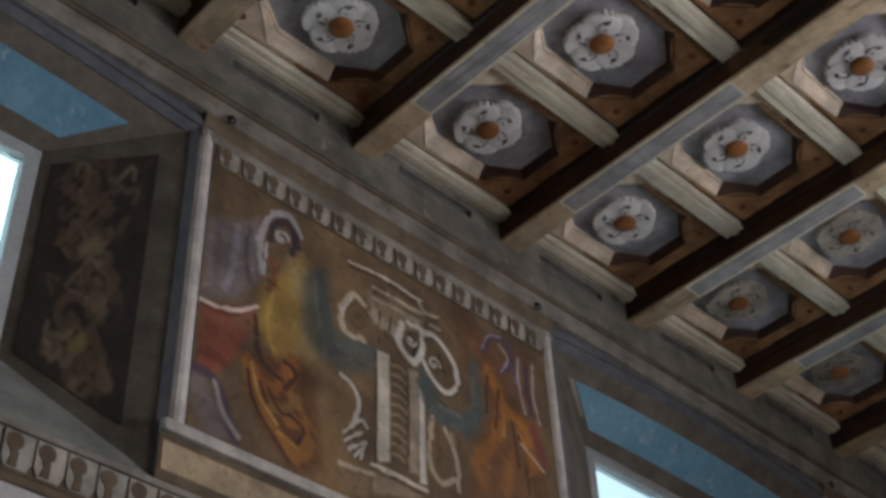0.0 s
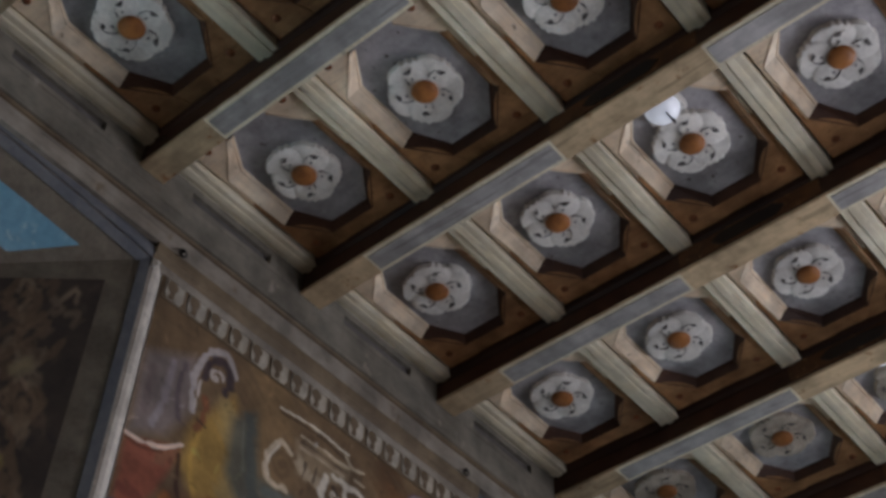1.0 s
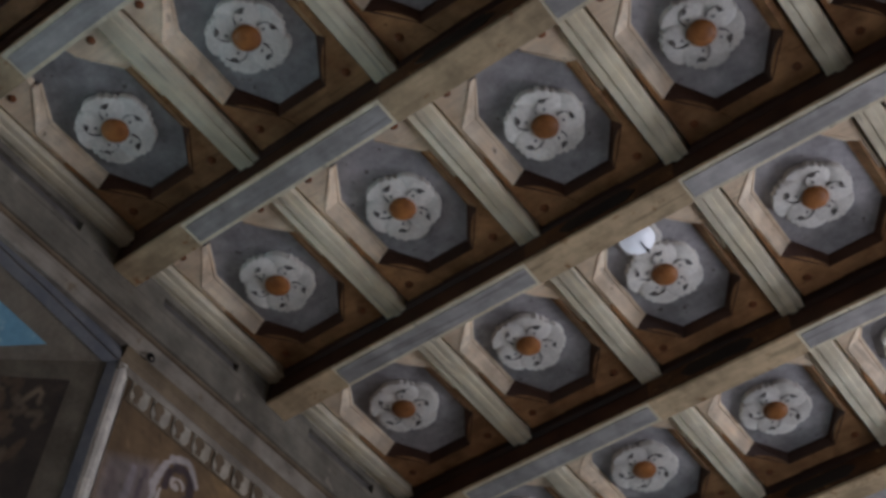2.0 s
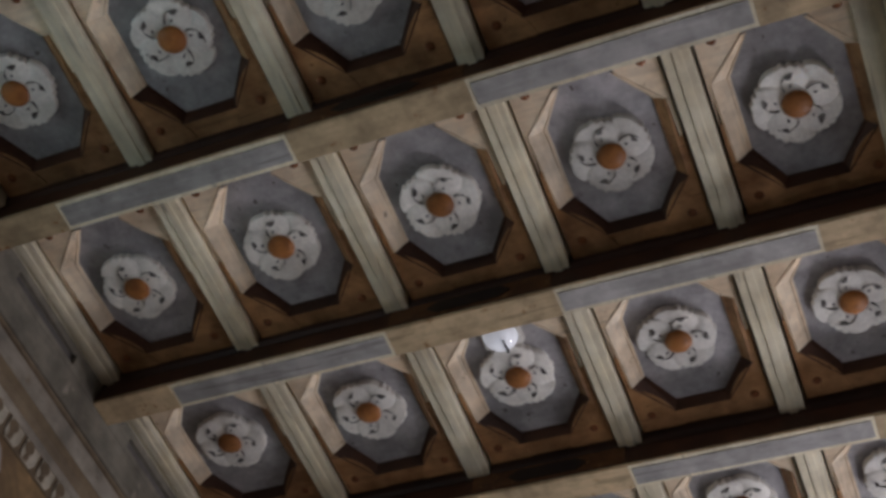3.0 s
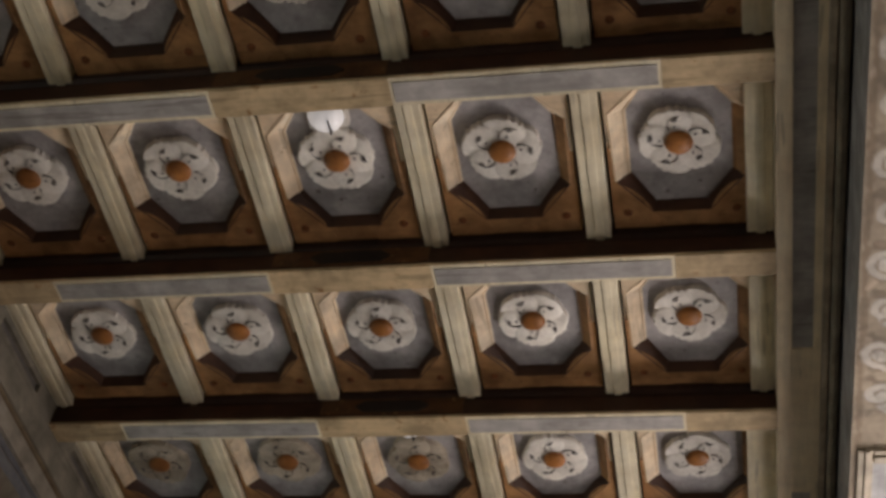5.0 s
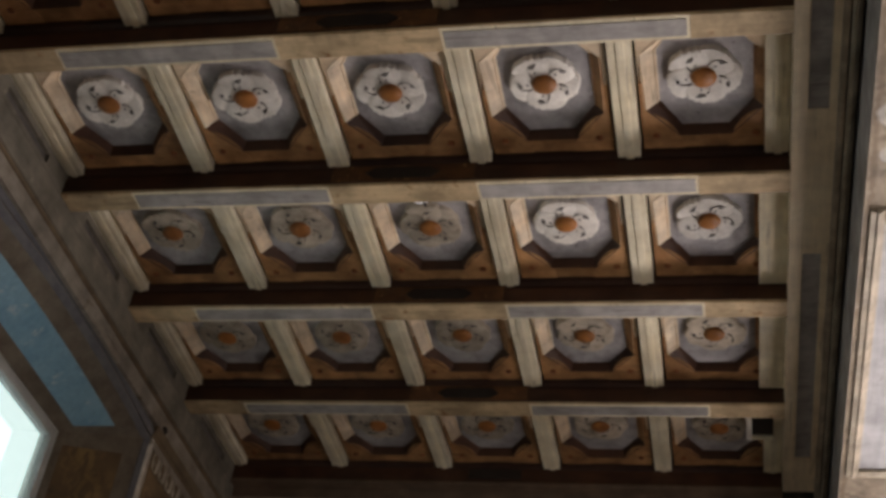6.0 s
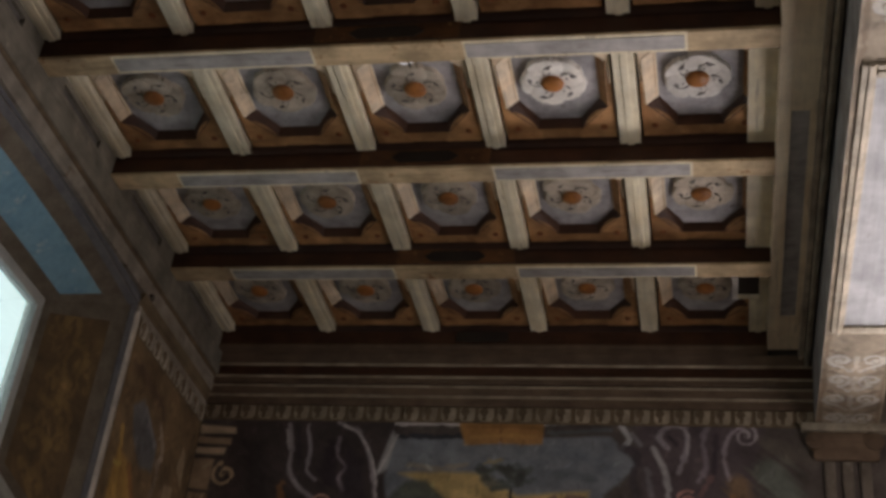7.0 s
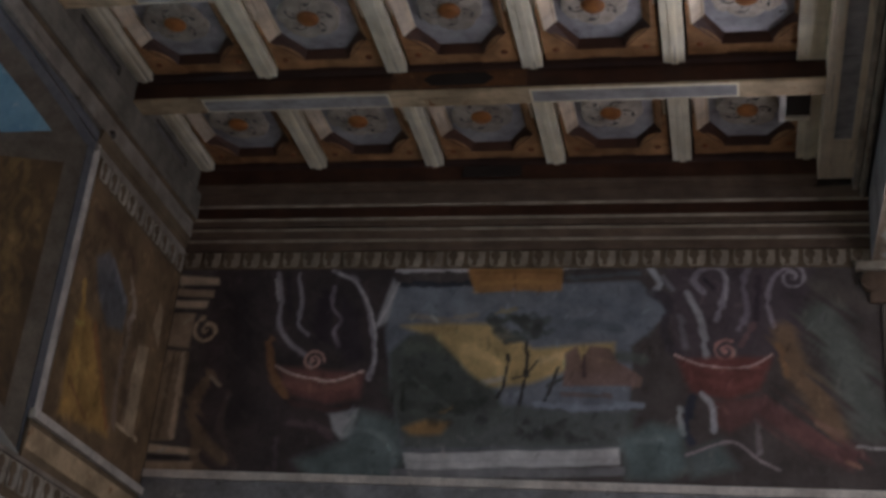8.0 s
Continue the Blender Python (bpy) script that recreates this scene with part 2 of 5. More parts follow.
# end wall, with an unseen tall daylight opening assumed at the end of the side aisle
bm = bmesh.new()
box(bm, -0.9, 4.15, END, END + 0.6, 0, 5.56)
box(bm, 5.50, 5.9, END, END + 0.6, 0, 5.56)
box(bm, 4.15, 5.50, END, END + 0.6, 0, 2.2)
box(bm, 4.15, 5.50, END, END + 0.6, 4.10, 5.56)
tagged(part("wall_north", bm, PLASTER_DIM), "painted end wall of grey brown plaster", "wall", kind="structure")
bm = bmesh.new()
box(bm, 5.60, 5.90, NEAR, 0.75, 0, 5.10)
box(bm, 5.60, 5.90, 2.35, END, 0, 5.10)
box(bm, 5.60, 5.90, 0.75, 2.35, 0, 1.2)
box(bm, 5.60, 5.90, 0.75, 2.35, 3.8, 5.10)
tagged(part("wall_east", bm, PLASTER_DIM), "plain plastered aisle wall, unseen, with an opening added for fill light", "wall", kind="structure")

# wall with the windows: face, splayed niches
WINDOWS = ((1.15, 3.22), (-2.775, -0.70))
Z_SILL, Z_HEAD, RISE = 3.52, 5.0, 0.06
INSET, DEPTH_X, Z_IN0, Z_IN1 = 0.46, -0.298, 3.88, 4.75
bm = bmesh.new()
box(bm, -0.55, WALL, NEAR, END, 0, Z_SILL)
box(bm, -0.55, WALL, WINDOWS[0][1], END, Z_SILL, 5.56)
box(bm, -0.55, WALL, WINDOWS[1][1], WINDOWS[0][0], Z_SILL, 5.56)
box(bm, -0.55, WALL, NEAR, WINDOWS[1][0], Z_SILL, 5.56)
tagged(part("wall_west", bm, PLASTER), "thick plastered wall with deep splayed clerestory windows", "wall", kind="structure")


def arch(y0, y1, steps=16):
    """Points along the shallow arched head of a niche."""
    return [(y0 + (y1 - y0) * i / steps, Z_HEAD + RISE * (1 - (2 * i / steps - 1) ** 2)) for i in range(steps + 1)]


def niche_point(y0, y1, u, v, side):
    """A point on a side of the niche: u along it, v from the room to the pane."""
    x = WALL + (DEPTH_X - WALL) * v
    a, b = y0 + INSET * v, y1 - INSET * v
    if side == "head":
        top = Z_HEAD + RISE * (1 - (2 * u - 1) ** 2)
        return Vector((x, a + (b - a) * u, top + (Z_IN1 - top) * v))
    z0, z1 = Z_SILL + (Z_IN0 - Z_SILL) * v, Z_HEAD + (Z_IN1 - Z_HEAD) * v
    if side == "sill":
        return Vector((x, a + (b - a) * u, z0))
    return Vector((x, b if side == "far" else a, z0 + (z1 - z0) * u))


NORMALS = {"head": Vector((0.5, 0, -1)), "sill": Vector((0.5, 0, 1)), "far": Vector((0.9, -0.5, 0)), "near": Vector((0.9, 0.5, 0))}


def niche_sheet(y0, y1, side, u0, u1, v0, v1, lift, nu=16, nv=4):
    """A thin slab on a side of the niche."""
    bm = bmesh.new()
    n = NORMALS[side].normalized()
    rows = {}
    for layer, d in ((0, lift), (1, lift - 0.02)):
        for i in range(nu + 1):
            for j in range(nv + 1):
                rows[layer, i, j] = bm.verts.new(niche_point(y0, y1, u0 + (u1 - u0) * i / nu, v0 + (v1 - v0) * j / nv, side) + n * d)
    for layer in (0, 1):
        for i in range(nu):
            for j in range(nv):
                bm.faces.new((rows[layer, i, j], rows[layer, i + 1, j], rows[layer, i + 1, j + 1], rows[layer, i, j + 1]))
    for i in range(nu):
        for j in (0, nv):
            bm.faces.new((rows[0, i, j], rows[0, i + 1, j], rows[1, i + 1, j], rows[1, i, j]))
    for j in range(nv):
        for i in (0, nu):
            bm.faces.new((rows[0, i, j], rows[0, i, j + 1], rows[1, i, j + 1], rows[1, i, j]))
    bmesh.ops.recalc_face_normals(bm, faces=bm.faces)
    return bm


for number, (y0, y1) in enumerate(WINDOWS, 1):
    win = holder("window_%d" % number, pose(WALL, (y0 + y1) / 2, Z_SILL), "deep splayed clerestory window with a painted sky soffit", "window", kind="structure")
    win_inv = win.matrix_world.inverted()

    def put(name, bm, mat, label="", parent=win, smooth=False):
        if parent is win:
            bmesh.ops.transform(bm, matrix=win_inv, verts=bm.verts)
        return part(name, bm, mat, parent, label, smooth)

    head = put("soffit", niche_sheet(y0, y1, "head", 0, 1, 0, 1, 0.0), REVEAL, "taupe painted sloping soffit")
    put("sky_panel", niche_sheet(y0, y1, "head", 0.05, 0.95, 0.34, 0.80, 0.005), SKY_PANEL, "sky blue painted panel")
    for u in (0.022, 0.034):
        put("pale_stripe", niche_sheet(y0, y1, "head", u, u + 0.007, 0.34, 0.70, 0.006), FRAME_CREAM, "pale painted stripe")
    put("soffit_border", niche_sheet(y0, y1, "head", 0, 1, 0.0, 0.10, 0.007), BLUE_BAND, "slate blue border along the arch")
    put("sill", niche_sheet(y0, y1, "sill", 0, 1, 0, 1, 0.0), SILL, "sloping grey plaster sill")
    for side in ("near", "far"):
        put("jamb", niche_sheet(y0, y1, side, 0, 1, 0, 1, 0.0), REVEAL, "taupe painted splayed jamb")
        put("jamb_border", niche_sheet(y0, y1, side, 0, 1, 0.0, 0.07, 0.006), BLUE_BAND, "slate blue edge of the jamb")
    a, b = y0 + INSET, y1 - INSET
    bm = bmesh.new()
    f = 0.055
    box(bm, DEPTH_X - 0.06, DEPTH_X, a, b, Z_IN1 - f, Z_IN1, 0.006)
    box(bm, DEPTH_X - 0.06, DEPTH_X, a, b, Z_IN0, Z_IN0 + f, 0.006)
    box(bm, DEPTH_X - 0.06, DEPTH_X, a, a + f, Z_IN0 + f, Z_IN1 - f, 0.006)
    box(bm, DEPTH_X - 0.06, DEPTH_X, b - f, b, Z_IN0 + f, Z_IN1 - f, 0.006)
    put("window_frame", bm, WINDOW_PAINT, "pale grey painted window frame")
    bm = block(DEPTH_X - 0.036, DEPTH_X - 0.03, a + f, b - f, Z_IN0 + f, Z_IN1 - f)
    put("pane", bm, GLASS).visible_shadow = False
    # masonry round the window, behind the splay
    bm = bmesh.new()
    box(bm, -0.55, DEPTH_X - 0.062, y0, a, Z_SILL, 5.0)
    box(bm, -0.55, DEPTH_X - 0.062, b, y1, Z_SILL, 5.0)
    box(bm, -0.55, DEPTH_X - 0.062, a, b, Z_SILL, Z_IN0)
    box(bm, -0.55, DEPTH_X - 0.062, a, b, Z_IN1, 5.0)
    box(bm, -0.55, -0.30, y0, y1, 5.0, 5.56)
    tagged(part("wall_west_infill", bm, PLASTER), "plastered masonry round a window", "wall", kind="structure")
    # wall over the arch
    bm = bmesh.new()
    line = arch(y0, y1)
    fronts = [[bm.verts.new((x, y, z)) for y, z in line] + [bm.verts.new((x, y1, 5.56)), bm.verts.new((x, y0, 5.56))] for x in (WALL, -0.29)]
    bm.faces.new(fronts[0])
    bm.faces.new(fronts[1])
    count = len(fronts[0])
    for i in range(count):
        bm.faces.new((fronts[0][i], fronts[0][(i + 1) % count], fronts[1][(i + 1) % count], fronts[1][i]))
    bmesh.ops.recalc_face_normals(bm, faces=bm.faces)
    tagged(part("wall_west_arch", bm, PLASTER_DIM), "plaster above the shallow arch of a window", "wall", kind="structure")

tagged(part("backdrop", block(-3.2, -3.1, -8, 8, 1, 9), GLOW), "bright hazy sky outside the windows", "sky", kind="structure")

# boards at the top of the window wall
trim = holder("trim_west", pose(0, 0, 5.0), "painted wooden cornice boards above the frescoed wall", "cornice", kind="structure")


def trim_part(name, points, mat, label="", parent=trim, y0=NEAR, y1=END):
    bm = profile_y([(x, z - 5.0) for x, z in points], y0, y1)
    return part(name, bm, mat, parent, label)


trim_part("fascia", [(-0.06, 5.165), (0.0, 5.165), (0.0, 5.306), (-0.06, 5.306)], FASCIA, "grey green painted fascia board")
trim_part("bead", [(-0.06, 5.150), (-0.012, 5.150), (-0.004, 5.158), (-0.012, 5.165), (-0.06, 5.165)], MOULD, "brown bead")
trim_part("lower_fascia", [(-0.06, 5.068), (-0.028, 5.068), (-0.022, 5.150), (-0.06, 5.150)], FASCIA_LIGHT, "pale painted lower board")
for ya, yb in ((WINDOWS[0][1], END), (WINDOWS[1][1], WINDOWS[0][0]), (NEAR, WINDOWS[1][0])):
    trim_part("moulding", [(-0.06, 5.000), (-0.052, 5.000), (-0.044, 5.020), (-0.036, 5.030), (-0.030, 5.068), (-0.06, 5.068)], MOULD, "brown stepped moulding", y0=ya, y1=yb)
    trim_part("fillet", [(-0.06, 4.962), (-0.050, 4.962), (-0.046, 4.985), (-0.050, 5.0), (-0.06, 5.0)], FASCIA_LIGHT, "pale fillet", y0=ya, y1=yb)

# boards between the beam ends
for k in ROWS:
    ya = BEAM0 + k * BAY + 0.11
    board = holder("trim_blocking", pose(0, ya, ZSOFFIT), "grey green board between two beam ends with a sunk slot", "cornice board", "boards between beam ends", "structure")
    bm = bmesh.new()
    box(bm, -0.05, 0.0, 0, 0.74, -0.002, 0.025)
    box(bm, -0.05, 0.0, 0, 0.74, 0.075, 0.22)
    box(bm, -0.05, 0.0, 0, 0.14, 0.025, 0.075)
    box(bm, -0.05, 0.0, 0.56, 0.74, 0.025, 0.075)
    part("board", bm, FASCIA, board)
    part("slot", block(-0.05, -0.02, 0.14, 0.56, 0.025, 0.075), HOLLOW_TONE, board)

# right-hand longitudinal board and architrave
edge = holder("trim_east", pose(RIGHT, 0, ZSOFFIT), "cream board with sunk blue grey strips along the coffers", "cornice", kind="structure")
part("board", block(0, 0.165, NEAR, END - 0.11, 0.012, 0.25), BOARD, edge)
part("inner_slat", block(0, 0.056, NEAR, END - 0.11, -0.004, 0.012, bevel=0.003), BOARD, edge)
part("outer_slat", block(0.135, 0.165, NEAR, END - 0.11, -0.004, 0.012, bevel=0.003), BOARD, edge)
STRIPS = ((-3.00, -1.27), (-0.41, 1.32), (2.18, 3.87))
last = NEAR
for y0, y1 in STRIPS:
    part("spacer", block(0.056, 0.135, last, y0, -0.003, 0.012), BOARD, edge)
    part("grey_strip", block(0.058, 0.133, y0, y1, 0.006, 0.012), GREYBAND, edge, "blue grey sunk strip")
    last = y1
part("spacer", block(0.056, 0.135, last, END - 0.11, -0.003, 0.012), BOARD, edge)
part("bead", profile_y([(0.165, -0.03), (0.185, -0.03), (0.195, -0.01), (0.195, 0.2), (0.165, 0.2)], NEAR, END), EDGE, edge)
part("cavetto", profile_y([(0.195, -0.075), (0.205, -0.075), (0.225, -0.05), (0.23, -0.03), (0.23, 0.2), (0.195, 0.2)], NEAR, END), FRAME_CREAM, edge)

beam = holder("architrave", pose(3.385, 0, 4.91), "painted architrave with a panelled soffit of pale grey and cream", "beam", kind="structure")
AW = 0.325
part("body", block(0, AW, NEAR, END, 0.0, 0.60), STONE_GREY, beam, "grey peeling paint")

ZROSE = ZGROUND + 0.002


# ---- ceiling beams ----
def make_beam():
    b = holder("ceiling_beam", pose(0, BEAM0, ZSOFFIT), "dark wooden ceiling beam with ochre and blue grey painted underside", "beam", "ceiling beams")
    part("body", block(-0.05, RIGHT, 0.0, 0.11, 0.004, 0.245, bevel=0.004), DARK, b, "dark stained timber")
    part("lower_bead", profile_x([(-0.006, 0.0), (0.0, 0.0), (0.0, 0.014), (-0.006, 0.010)], 0, RIGHT), OCHRE, b)
    part("lower_board", block(0, RIGHT, -0.004, 0.0, 0.014, 0.088), REDWOOD, b, "dark red brown board")
    part("cyma", profile_x([(-0.020, 0.15), (-0.012, 0.12), (0.0, 0.105), (0.0, 0.17), (-0.020, 0.17)], 0, RIGHT), DARK, b)
    for x0, x1 in ((0.0, 0.335), (1.24, 1.88), (2.79, RIGHT)):
        part("ochre_panel", block(x0, x1, -0.002, 0.112, -0.003, 0.004, bevel=0.0015), OCHRE, b, "worn ochre painted underside")
    for x0, x1 in ((0.335, 1.24), (1.88, 2.79)):
        part("cream_edge", block(x0, x1, -0.001, 0.111, -0.001, 0.004), CREAM, b, "cream painted edge")
        part("grey_panel", block(x0 + 0.012, x1 - 0.012, 0.016, 0.095, -0.004, -0.0012), GREYBAND, b, "blue grey painted strip")
    part("cheek", block(1.25, 1.87, -0.008, 0.0, 0.02, 0.104), BROWN, b, "brown boss field in the middle of the beam")
    bm = bmesh.new()
    outline = [(1.40, 0.06), (1.44, 0.03), (1.68, 0.03), (1.72, 0.06), (1.68, 0.09), (1.44, 0.09)]
    low = [bm.verts.new((x, -0.014, z)) for x, z in outline]
    back = [bm.verts.new((x, -0.002, z)) for x, z in outline]
    bm.faces.new(low)
    for i in range(6):
        bm.faces.new((low[i], low[(i + 1) % 6], back[(i + 1) % 6], back[i]))
    bmesh.ops.recalc_face_normals(bm, faces=bm.faces)
    part("plaque", bm, BLACK, b, "black lozenge plaque")
    return b


first_beam = make_beam()
for k in ROWS:
    if k:
        copy_thing(first_beam, pose(0, BEAM0 + k * BAY, ZSOFFIT))


last_beam = holder("end_beam", pose(0, BEAM0 + 5 * BAY, ZSOFFIT), "plain dark wooden beam against the end wall", "beam")
part("body", block(-0.05, RIGHT, 0.0, 0.11, 0.004, 0.245, bevel=0.004), REDWOOD, last_beam, "dark red brown timber")
part("lower_bead", profile_x([(-0.010, -0.004), (0.11, -0.004), (0.11, 0.018), (-0.010, 0.018)], 0, RIGHT), MOULD_X, last_beam)
part("cyma", profile_x([(-0.020, 0.15), (-0.012, 0.12), (0.0, 0.105), (0.0, 0.17), (-0.020, 0.17)], 0, RIGHT), DARK, last_beam)
part("plaque", block(1.42, 1.72, -0.012, 0.0, 0.04, 0.10, bevel=0.006), BLACK, last_beam, "black plaque")


# ---- joists between the coffers ----
def make_joist():
    j = holder("ceiling_joist", pose(COL1 - COLUMN / 2, 0.45, ZBOARD), "cream painted moulded joist between two coffers", "joist", "ceiling joists")
    part("plank", block(-0.047, 0.047, -0.372, 0.372, -0.030, 0.09, bevel=0.005), CREAM, j)
    part("bead", block(-0.012, 0.020, -0.372, 0.372, -0.036, -0.029, bevel=0.003), CREAM, j)
    return j


joist = make_joist()
for k in ROWS:
    for c in range(6):
        if k or c:
            x = max(0.03, min(RIGHT - 0.05, COL1 + (c - 0.5) * COLUMN))
            copy_thing(joist, pose(x, 0.45 + k * BAY, ZBOARD))


# ---- coffers ----
OUTER = [(0.236, -0.150), (0.230, 0.150), (0.106, 0.300), (-0.106, 0.300), (-0.234, 0.150), (-0.245, -0.150), (-0.104, -0.290), (0.104, -0.290)]
INNER = [(0.188, -0.142), (0.188, 0.142), (0.092, 0.276), (-0.092, 0.276), (-0.174, 0.138), (-0.174, -0.138), (-0.088, -0.272), (0.088, -0.272)]


def corner_outline(sx, sy):
    """A corner board outside the octagon, with a small ogee step."""
    corner = 2 if sy > 0 else 7
    a = (0.104, 0.296)
    b = (abs(OUTER[corner - 1 if sy > 0 else 0][0]) if sx > 0 else abs(OUTER[corner + 2 if sy > 0 else 5][0]), 0.150)
    pts = [(0.250, 0.372), (0.084, 0.372), (0.082, 0.352), (0.088, 0.330)]
    pts += [(0.100, 0.312), a]
    for i in range(1, 10):
        t = i / 10
        bow = -0.014 * math.sin(math.pi * t) ** 0.8
        pts.append((a[0] + (b[0] - a[0]) * t + bow * 0.78, a[1] + (b[1] - a[1]) * t + bow * 0.62))
    pts += [b, (b[0] + 0.004, 0.0), (0.250, 0.0)]
    return [(x * sx, y * sy) for x, y in pts]


def bevel_piece(i, z):
    """One side of the sloping frame round the octagon, with a small bead at its inner edge."""
    bm = bmesh.new()
    a, b, c, d = OUTER[i], OUTER[(i + 1) % 8], INNER[(i + 1) % 8], INNER[i]
    steps = [(0.0, z), (0.12, z - 0.004), (0.25, z + 0.002), (0.80, -0.010), (0.88, -0.012), (1.0, 0.001)]
    rows = []
    for f, h in steps:
        rows.append([bm.verts.new((p[0] + (q[0] - p[0]) * f, p[1] + (q[1] - p[1]) * f, h)) for p, q in ((a, d), (b, c))])
    for r, s in zip(rows, rows[1:]):
        bm.faces.new((r[0], r[1], s[1], s[0]))
    back = [bm.verts.new((p[0], p[1], 0.002)) for p in (a, b)]
    bm.faces.new((rows[0][0], rows[0][1], back[1], back[0]))
    bm.faces.new((back[0], back[1], rows[-1][1], rows[-1][0]))
    bmesh.ops.recalc_face_normals(bm, faces=bm.faces)
    return bm


LOBES, RADIUS = 5, 0.146


def relief(f):
    """Height of the carved disc at a share of its radius."""
    return 0.026 + 0.004 * math.sin(math.pi * min(1, f * 1.02))


def petal_edge(u):
    """The rim of one petal, a round leaf that ends in three curled fingers, as a share of the radius."""
    if u < 0.52:
        return 0.90 + 0.12 * math.sin(math.pi * min(1.0, u / 0.46 * 0.62 + 0.10))
    q = (u - 0.52) / 0.48
    return 1.0 - 0.10 * q + 0.075 * (abs(math.sin(math.pi * 3 * q)) ** 0.7 - 0.55)


def petal_disc(seed):
    """A carved flower of five leafy petals that turn like a wheel, as a low relief over a disc."""
    bm = bmesh.new()
    rnd = random.Random(int(seed * 100) + 3)
    size = [rnd.uniform(0.95, 1.04) for _ in range(LOBES)]
    rings, steps = 14, 240
    grid = []
    for i in range(rings + 1):
        f = min(0.985, i / 12.6) if i < rings else 0.995
        row = []
        for j in range(steps):
            a = 2 * math.pi * j / steps
            turn = (a * LOBES + 2.6 * f * f) / (2 * math.pi)
            u = turn % 1.0
            rim = petal_edge(u) * size[int(turn) % LOBES]
            rr = RADIUS * f * (1 + (rim - 1) * f ** 3)
            groove = 0.006 * math.exp(-(min(u, 1 - u) / 0.040) ** 2) * f ** 1.5
            h = relief(f) + 0.005 * math.sin(math.pi * u) * f - groove
            if i == rings:
                h = 0.002
            row.append(bm.verts.new((rr * math.cos(a), rr * math.sin(a), -h)))
        grid.append(row)
    for i in range(rings):
        for j in range(steps):
            bm.faces.new((grid[i][j], grid[i + 1][j], grid[i + 1][(j + 1) % steps], grid[i][(j + 1) % steps]))
    bmesh.ops.recalc_face_normals(bm, faces=bm.faces)
    return bm


def groove_shade_mesh(start, sweep):
    """A thin raised dark line, the shade of a cut, that curls outwards from the centre along a petal."""
    bm = bmesh.new()
    count, rows = 12, []
    for i in range(count + 1):
        q = i / count
        share, a = 0.40 + 0.36 * math.sin(q * math.pi * 0.5), start + sweep * q ** 1.5
        half = 0.0011 * math.sin(math.pi * min(1, q + 0.2)) + 0.0002
        pair = []
        for side in (-1, 1):
            r, b = share * RADIUS + side * half * q, a + side * half * (1 - q) / (share * RADIUS)
            h = -relief(share) - 0.0064
            pair.append((bm.verts.new((r * math.cos(b), r * math.sin(b), h)), bm.verts.new((r * math.cos(b), r * math.sin(b), h + 0.010))))
        rows.append(pair)
    for (p, q), (v, w) in zip(rows, rows[1:]):
        bm.faces.new((p[0], v[0], w[0], q[0]))
        bm.faces.new((p[0], v[0], v[1], p[1]))
        bm.faces.new((q[0], w[0], w[1], q[1]))
    bmesh.ops.recalc_face_normals(bm, faces=bm.faces)
    return bm


def hollow_shade_mesh(share, angle, turn, length, depth, bend=1.0):
    """A dark raised crescent whose colour gives the shade of a piercing, thin at both tips."""
    bm = bmesh.new()
    count = 10
    rows = []
    ca, sa, ct, st = math.cos(angle), math.sin(angle), math.cos(turn), math.sin(turn)
    for i in range(count + 1):
        q = -1 + 2 * i / count
        pair = []
        for y in (depth * (1 - q * q) * bend, -depth * 0.25 * (1 - q * q) * (2 - bend)):
            lx, ly = length * q * ct - y * st, length * q * st + y * ct
            x, yy = share * RADIUS * ca + lx * ca - ly * sa, share * RADIUS * sa + lx * sa + ly * ca
            h = -relief(math.hypot(x, yy) / RADIUS) - 0.0062
            pair.append((bm.verts.new((x, yy, h)), bm.verts.new((x, yy, h + 0.010))))
        rows.append(pair)
    for (p, q), (v, w) in zip(rows, rows[1:]):
        bm.faces.new((p[0], v[0], w[0], q[0]))
        bm.faces.new((p[0], v[0], v[1], p[1]))
        bm.faces.new((q[0], w[0], w[1], q[1]))
    bmesh.ops.recalc_face_normals(bm, faces=bm.faces)
    return bm


def boss_mesh():
    bm = bmesh.new()
    bmesh.ops.create_uvsphere(bm, u_segments=20, v_segments=10, radius=0.050)
    for v in bm.verts:
        v.co.z = v.co.z * 0.42 - 0.036
    return bm


def make_coffer():
    c = holder("ceiling_coffer", pose(COL1, 0.425, ZGROUND), "long octagonal grey coffer in a moulded frame with studded corners", "coffer", "ceiling coffers")
    part("ground", block(-0.235, 0.235, -0.374, 0.374, 0.0, 0.03), GREY, c, "blue grey painted ground")
    z = -0.040
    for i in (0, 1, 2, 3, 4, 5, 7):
        part("frame_side", bevel_piece(i, z), (STAIN_AND_SHADE, REDWOOD, REDWOOD, REDWOOD, PINK, PINK, PINK, PINK)[i], c, ("brown stained frame side with shade painted in", "dark red brown cove with shade painted in", "dark red brown cove with shade painted in", "dark red brown cove with shade painted in", "", "", "", "")[i])
    part("far_rail", block(-0.104, 0.104, 0.301, 0.372, z + 0.003, 0.0), STAIN_AND_SHADE, c, "brown stained rail with shade painted in")
    for sx in (-1, 1):
        for sy in (-1, 1):
            corner = part("corner_board", prism(corner_outline(sx, sy), z - 0.001, 0.0), STAIN_AND_SHADE if sy > 0 else CORNER, c, "brown stained studded corner board with shade painted in" if sy > 0 else "peach painted studded corner board")
            bm = bmesh.new()
            bmesh.ops.create_uvsphere(bm, u_segments=10, v_segments=6, radius=0.017)
            for v in bm.verts:
                v.co = (v.co.x + sx * 0.196, v.co.y + sy * 0.298, v.co.z * 0.5 + z - 0.001)
